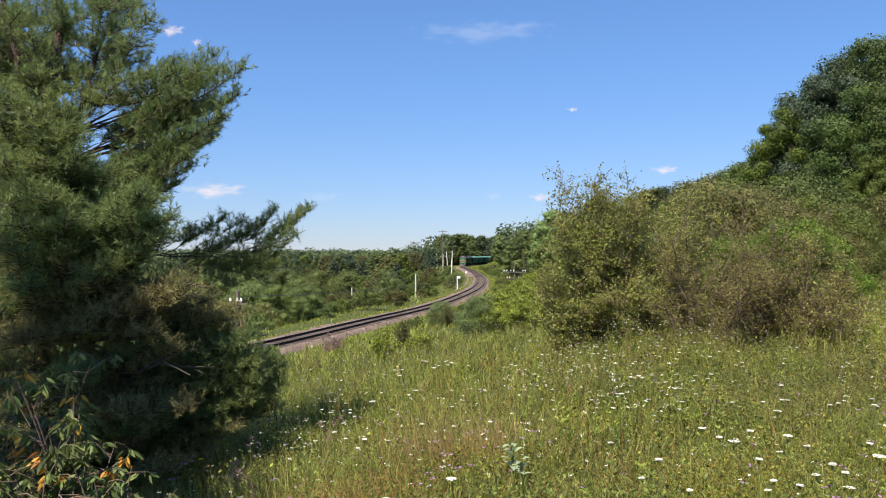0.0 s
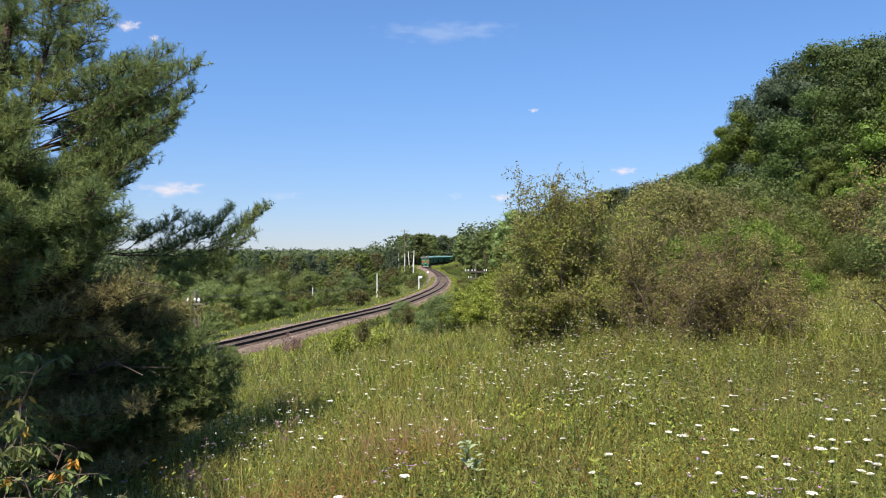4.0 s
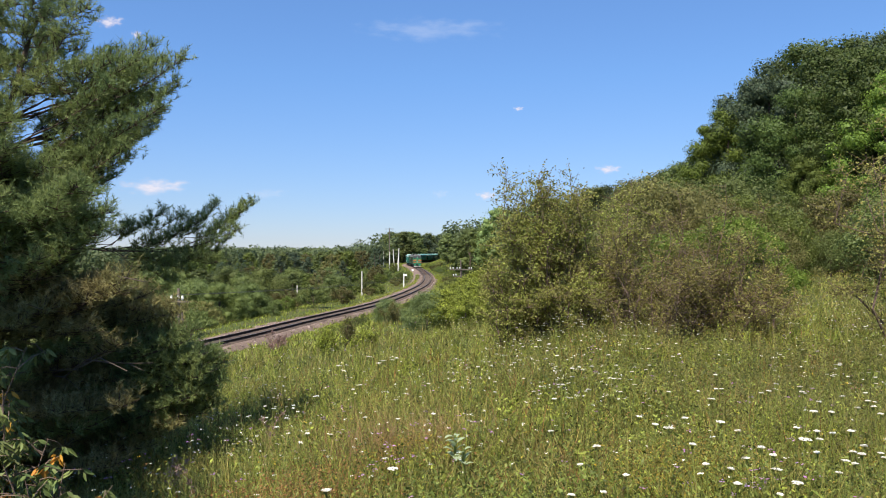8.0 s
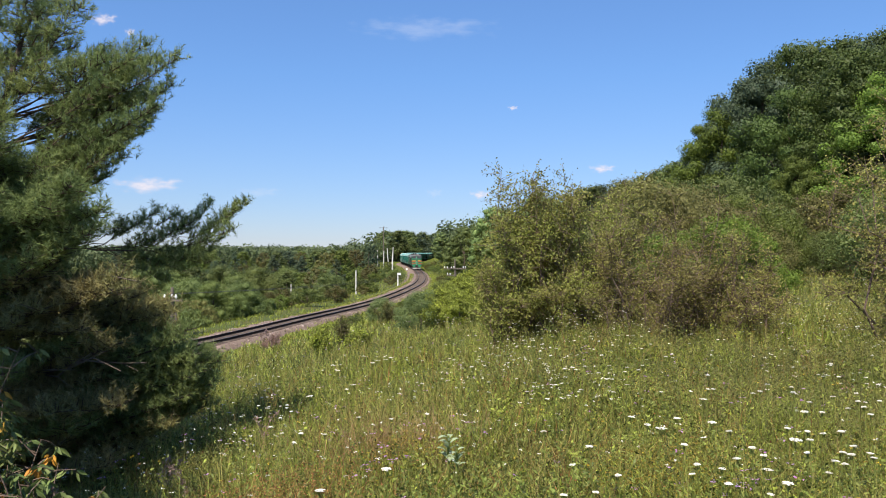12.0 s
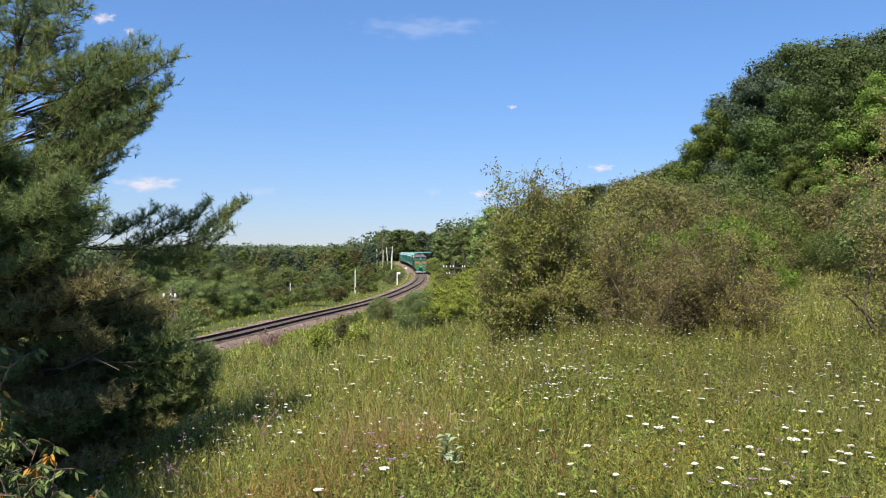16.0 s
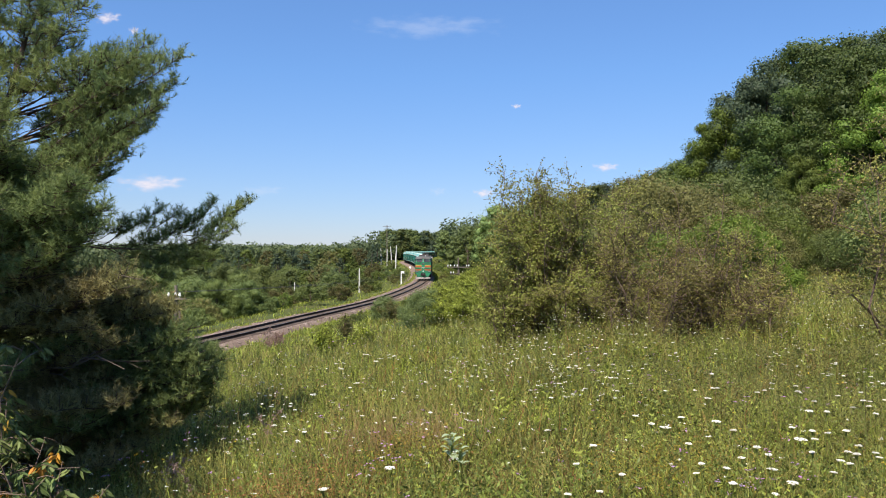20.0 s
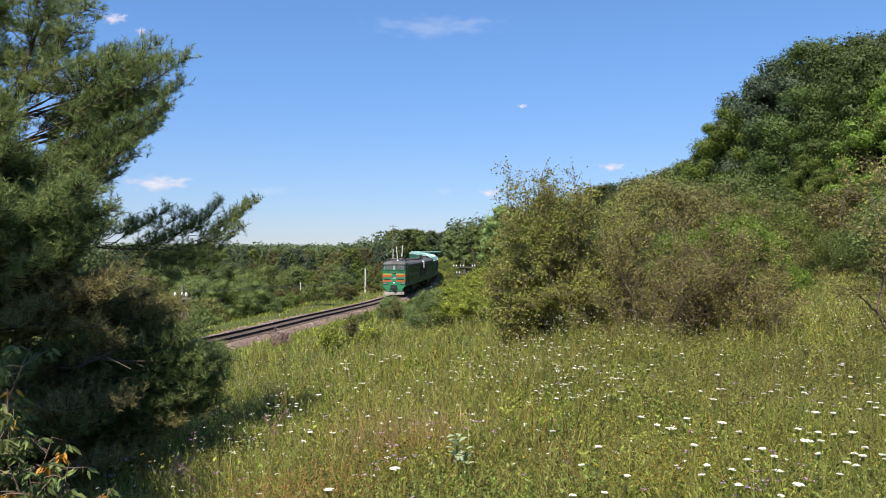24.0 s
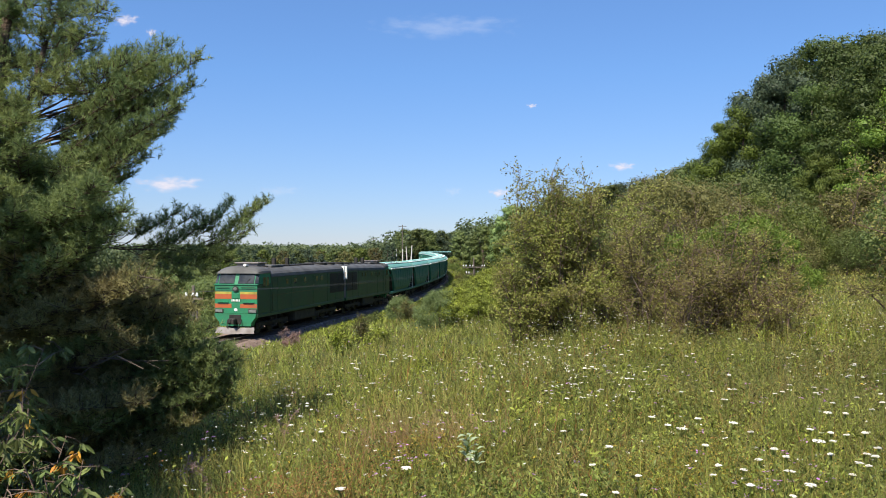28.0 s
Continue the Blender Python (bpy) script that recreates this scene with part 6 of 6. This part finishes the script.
def rosette(x, y, size, count, mat, label, seed):
    """A broad-leaved plant with a ring of large leaves."""
    rng = np.random.RandomState(seed)
    ob = thing("broad_leaved_plant", pose(x, y, gz(x, y)), label, "wild plant")
    for k in range(count):
        a = k * 2.4
        tilt = rng.uniform(0.4, 1.3)
        g = Geo()
        rows = []
        for t, w in ((0, 0.12), (0.25, 0.7), (0.5, 1.0), (0.75, 0.75), (1, 0.05)):
            r = size * t
            z = 0.30 + size * (tilt * t - 0.55 * t * t) + 0.012 * k
            c, s = math.cos(a), math.sin(a)
            h = size * 0.26 * w
            rows.append([(c * r - s * h, s * r + c * h, z + h * 0.35), (c * r, s * r, z), (c * r + s * h, s * r - c * h, z + h * 0.35)])
        g.loft(rows, closed=False)
        part("leaf", g, mat, ob)
    part("stalk", Geo().tube([(0, 0, -0.04), (0, 0, 0.30 + 0.012 * count)], [0.012, 0.008], 5), M["herb"], ob)


rosette(0.03, 4.75, 0.075, 13, M["mullein"], "pale grey-green felted plant among the grass", 101)
rosette(0.08, 4.62, 0.06, 9, M["mullein"], "pale grey-green felted plant among the grass", 102)


def plume(x, y, h, seed):
    """A tall faded weed with a curved feathery head."""
    rng = np.random.RandomState(seed)
    ob = thing("faded_weed", pose(x, y, gz(x, y), 0, 0, rng.uniform(0, 360)), "tall faded pinkish weed with a feathery seed head", "wild plant", "faded weeds beside the pine")
    k = np.linspace(0, 1, 9)[:, None]
    course = np.concatenate([0.22 * h * k ** 3, 0 * k, h * (k - 0.12 * k ** 4) - 0.03], 1)
    part("stem", Geo().tube(course, list(np.linspace(0.005, 0.002, 9)), 4), M["straw"], ob)
    p = np.repeat(course[5:], 16, 0) + rng.normal(0, 0.012, (64, 3))
    part("seed_head", soup("seed_head", M["faded"], *leaf_soup(rng, p, unit(ball(rng, 64) + [0.3, 0, 0.2]), 0.028, 0.011)), None, ob, "faded pink seed head")["kind"] = "stuff"


for k in range(4):
    plume(-2.15 + 0.42 * math.sin(2.1 * k) + 0.03 * k, 5.4 + 0.5 * math.cos(1.7 * k), 0.55 + 0.05 * (k % 4), 110 + k)
for k in range(2):
    plume(-1.75 + 0.3 * math.sin(2.9 * k), 6.9 + 0.6 * math.cos(1.3 * k), 0.6 + 0.06 * (k % 3), 120 + k)


# ---- posts, poles and wires ----
def km_post(x, y, h):
    ob = thing("distance_post", pose(x, y, gz(x, y), 0, 0, 8), "white railway distance post with a small plate", "sign post")
    part("post", Geo().box(-0.1, 0.1, -0.1, 0.1, -0.3, h, 0.02), M["whitepaint"], ob)
    part("plate", Geo().box(0.05, 0.58, -0.13, -0.1, h - 0.42, h, 0.01), M["whitepaint"], ob, "white number plate")


km_post(-8.7, 145.0, 2.0 - gz(-8.7, 145.0))


def marker(x, y):
    ob = thing("trackside_marker", pose(x, y, gz(x, y)), "low white round trackside marker on a post", "sign")
    part("post", Geo().tube([(0, 0, -0.3), (0, 0, 0.7)], [0.05, 0.05], 6), M["concrete"], ob)
    part("disc", Geo().disc(-0.06, 0.0, 0, 0.75, 0.34, 12), M["whitepaint"], ob)


marker(-12.0, 248.0)


def plain_pole(x, y, top, mat, label, lean=0.0, r=0.14, arms=()):
    z = gz(x, y)
    ob = thing("utility_pole", pose(x, y, z, 0, lean, 0), label, "pole", "poles along the line")
    h = top - z
    part("shaft", Geo().tube([(0, 0, -0.5), (0, 0, h)], [r * 1.2, r * 0.8], 8), mat, ob)
    for dz, half in arms:
        part("crossarm", Geo().box(-half, half, -0.12, 0.12, h - dz - 0.12, h - dz + 0.12, 0.02), mat, ob)
    return ob


for x, y, top, lean in ((-15.5, 230, 7.2, 2), (-19.4, 270, 7.0, -4), (-18.4, 268, 7.0, 5), (-23.6, 300, 6.0, 1), (-28.4, 330, 6.2, -2)):
    plain_pole(x, y, top, M["concrete"], "pale concrete pole beside the line", lean, 0.17)
plain_pole(-25.5, 128, 0.6, M["concrete"], "short pale concrete post on the valley slope", 0, 0.12)
plain_pole(-14.9, 130, 2.9, M["concrete"], "short pale concrete post on the valley slope", 0, 0.13)
plain_pole(-21.6, 478, 8.3, M["concrete"], "pale lighting mast beyond the curve", 0, 0.16)
plain_pole(-7.2, 500, 9.5, M["concrete"], "pale lighting mast beyond the curve", 0, 0.16)
plain_pole(-29.9, 380, 18.0, M["pole"], "tall power pole with a wide crossarm", 0, 0.22, ((0.7, 2.1),))
plain_pole(-49.0, 420, 12.8, M["pole"], "grey power pole with a short crossarm above the trees", 0, 0.2, ((1.0, 1.4),))


def telegraph_pole(x, y, top, half, turn, levels):
    z = gz(x, y)
    ob = thing("telegraph_pole", pose(x, y, z, 0, 0, turn), "weathered timber telegraph pole with white insulators", "pole", "telegraph poles")
    h = top - z
    part("shaft", Geo().tube([(0, 0, -0.5), (0, 0, h)], [0.09, 0.07], 8), M["pole"], ob)
    part("brace", Geo().tube([(0.45, 0.1, -0.5), (0.06, 0.1, h * 0.8)], [0.07, 0.05], 8), M["pole"], ob)
    for dz, wide, pins in levels:
        arm = part("crossarm", Geo().box(-half * wide, half * wide, -0.15, -0.07, h - dz - 0.045, h - dz + 0.045, 0.01), M["pole"], ob)
        for k in pins:
            xx = half * wide * k
            part("insulator", Geo().tube([(xx, -0.115, h - dz + 0.06), (xx, -0.115, h - dz + 0.15), (xx, -0.115, h - dz + 0.19), (xx, -0.115, h - dz + 0.28)], [0.02, 0.07, 0.06, 0.035], 8), M["porcelain"], arm, "white porcelain insulator")
    return ob


PINS = (-0.95, -0.7, -0.35, -0.1, 0.75, 0.95)
telegraph_pole(1.15, 80.0, 5.35, 1.15, 4, ((1.0, 1.0, PINS), (1.7, 0.75, (-0.9, -0.6, 0.5))))
telegraph_pole(-12.4, 35.0, 4.6, 0.75, -14, ((0.6, 0.8, (-0.5, 0.1, 0.45)),))
for n, (a, b) in enumerate(((-0.55, -1.0), (0.0, -0.3), (0.3, 0.9))):
    p, q = np.array((-12.4 + a, 34.9, 4.3)), np.array((1.15 + b, 79.9, 4.6))
    w = p + (q - p) * np.linspace(0, 1, 13)[:, None]
    w[:, 2] -= 0.5 * np.sin(math.pi * np.linspace(0, 1, 13))
    ob = new("wire", Geo().tube(w, [0.006] * 13, 4).mesh("wire", M["wire"]))
    tagged(ob, "thin telegraph wire strung between two poles", "wire", "telegraph wires")


# ---- thin fair-weather clouds, far beyond everything ----
def cloud_material(name, colour, strength, cover, stretch):
    mat = bpy.data.materials.new(name)
    mat.use_nodes = True
    t = mat.node_tree
    t.nodes.remove(t.nodes["Principled BSDF"])
    co, nz, ln = t.nodes.new("ShaderNodeTexCoord"), t.nodes.new("ShaderNodeTexNoise"), t.nodes.new("ShaderNodeVectorMath")
    mp = t.nodes.new("ShaderNodeMapping")
    mp.inputs["Scale"].default_value = (stretch, 1.0, 1.0)
    nz.inputs["Scale"].default_value, nz.inputs["Detail"].default_value = 3.2, 6
    t.links.new(co.outputs["Object"], ln.inputs[0])
    ln.operation = "LENGTH"
    t.links.new(co.outputs["Object"], mp.inputs[0])
    t.links.new(mp.outputs[0], nz.inputs["Vector"])
    fade = t.nodes.new("ShaderNodeMapRange")
    fade.inputs["From Min"].default_value, fade.inputs["From Max"].default_value, fade.inputs["To Min"].default_value, fade.inputs["To Max"].default_value = 0.1, 1.0, 0.42, -0.42
    t.links.new(ln.outputs["Value"], fade.inputs["Value"])
    add = t.nodes.new("ShaderNodeMath")
    t.links.new(nz.outputs["Fac"], add.inputs[0])
    t.links.new(fade.outputs[0], add.inputs[1])
    ramp = t.nodes.new("ShaderNodeMapRange")
    ramp.interpolation_type = "SMOOTHSTEP"
    ramp.inputs["From Min"].default_value, ramp.inputs["From Max"].default_value, ramp.inputs["To Max"].default_value = 0.45, 1.15, cover
    t.links.new(add.outputs[0], ramp.inputs["Value"])
    em, tr, mx = t.nodes.new("ShaderNodeEmission"), t.nodes.new("ShaderNodeBsdfTransparent"), t.nodes.new("ShaderNodeMixShader")
    em.inputs[0].default_value, em.inputs[1].default_value = (*colour, 1), strength
    t.links.new(ramp.outputs[0], mx.inputs[0])
    t.links.new(tr.outputs[0], mx.inputs[1])
    t.links.new(em.outputs[0], mx.inputs[2])
    t.links.new(mx.outputs[0], t.nodes["Material Output"].inputs["Surface"])
    return mat


WISP, PUFF = cloud_material("wispy_cloud", (0.75, 0.82, 0.98), 0.5, 0.28, 2.0), cloud_material("small_cloud", (0.95, 0.87, 0.92), 0.5, 0.9, 1.5)
for u, v, w, h, mat in ((-0.022, 0.291, 0.27, 0.036, WISP), (-0.445, 0.302, 0.055, 0.018, PUFF), (0.048, 0.073, 0.040, 0.013, PUFF), (-0.012, 0.075, 0.036, 0.014, WISP), (0.207, 0.107, 0.050, 0.013, PUFF),
                        (0.090, 0.186, 0.020, 0.007, PUFF), (-0.385, 0.086, 0.13, 0.025, PUFF), (-0.24, 0.076, 0.09, 0.016, WISP), (-0.41, 0.285, 0.02, 0.012, PUFF)):
    d = 3400.0
    n = 9
    vs = [(i / (n - 1) * 2 - 1, 0.08 * (1 - (i / (n - 1) * 2 - 1) ** 2), j * 2 - 1) for j in (0, 1) for i in range(n)]
    fs = [(i, i + 1, n + i + 1, n + i) for i in range(n - 1)]
    ob = new("cloud", soup("cloud", mat, vs, fs))
    ob.matrix_world = Matrix.Translation(spot(u, v, d)) @ Matrix.Diagonal((w * d / 1.6, 60, h * d / 1.2, 1))
    tagged(ob, "small thin white cloud in a blue sky", "cloud", kind="structure")

# ---- sleepers ----
g = Geo().box(-1.36, 1.36, -0.13, 0.13, -0.34, -0.172, 0.02)
sleeper_mesh = g.mesh("sleeper", M["sleeper"])
s0 = float(RUN[np.hypot(PATH[:, 0] + 16.5, PATH[:, 1] - 44).argmin()])
rng = np.random.RandomState(95)
for k in range(300):
    p, t = along(s0 - 0.56 * k)
    ob = part("sleeper", sleeper_mesh, None, track)
    ob.matrix_local = pose(p[0], p[1], rail_z(p[1]) + rng.uniform(-0.008, 0.008), 0, 0, math.degrees(math.atan2(-t[0], t[1])) + rng.uniform(-1.2, 1.2))

motions()
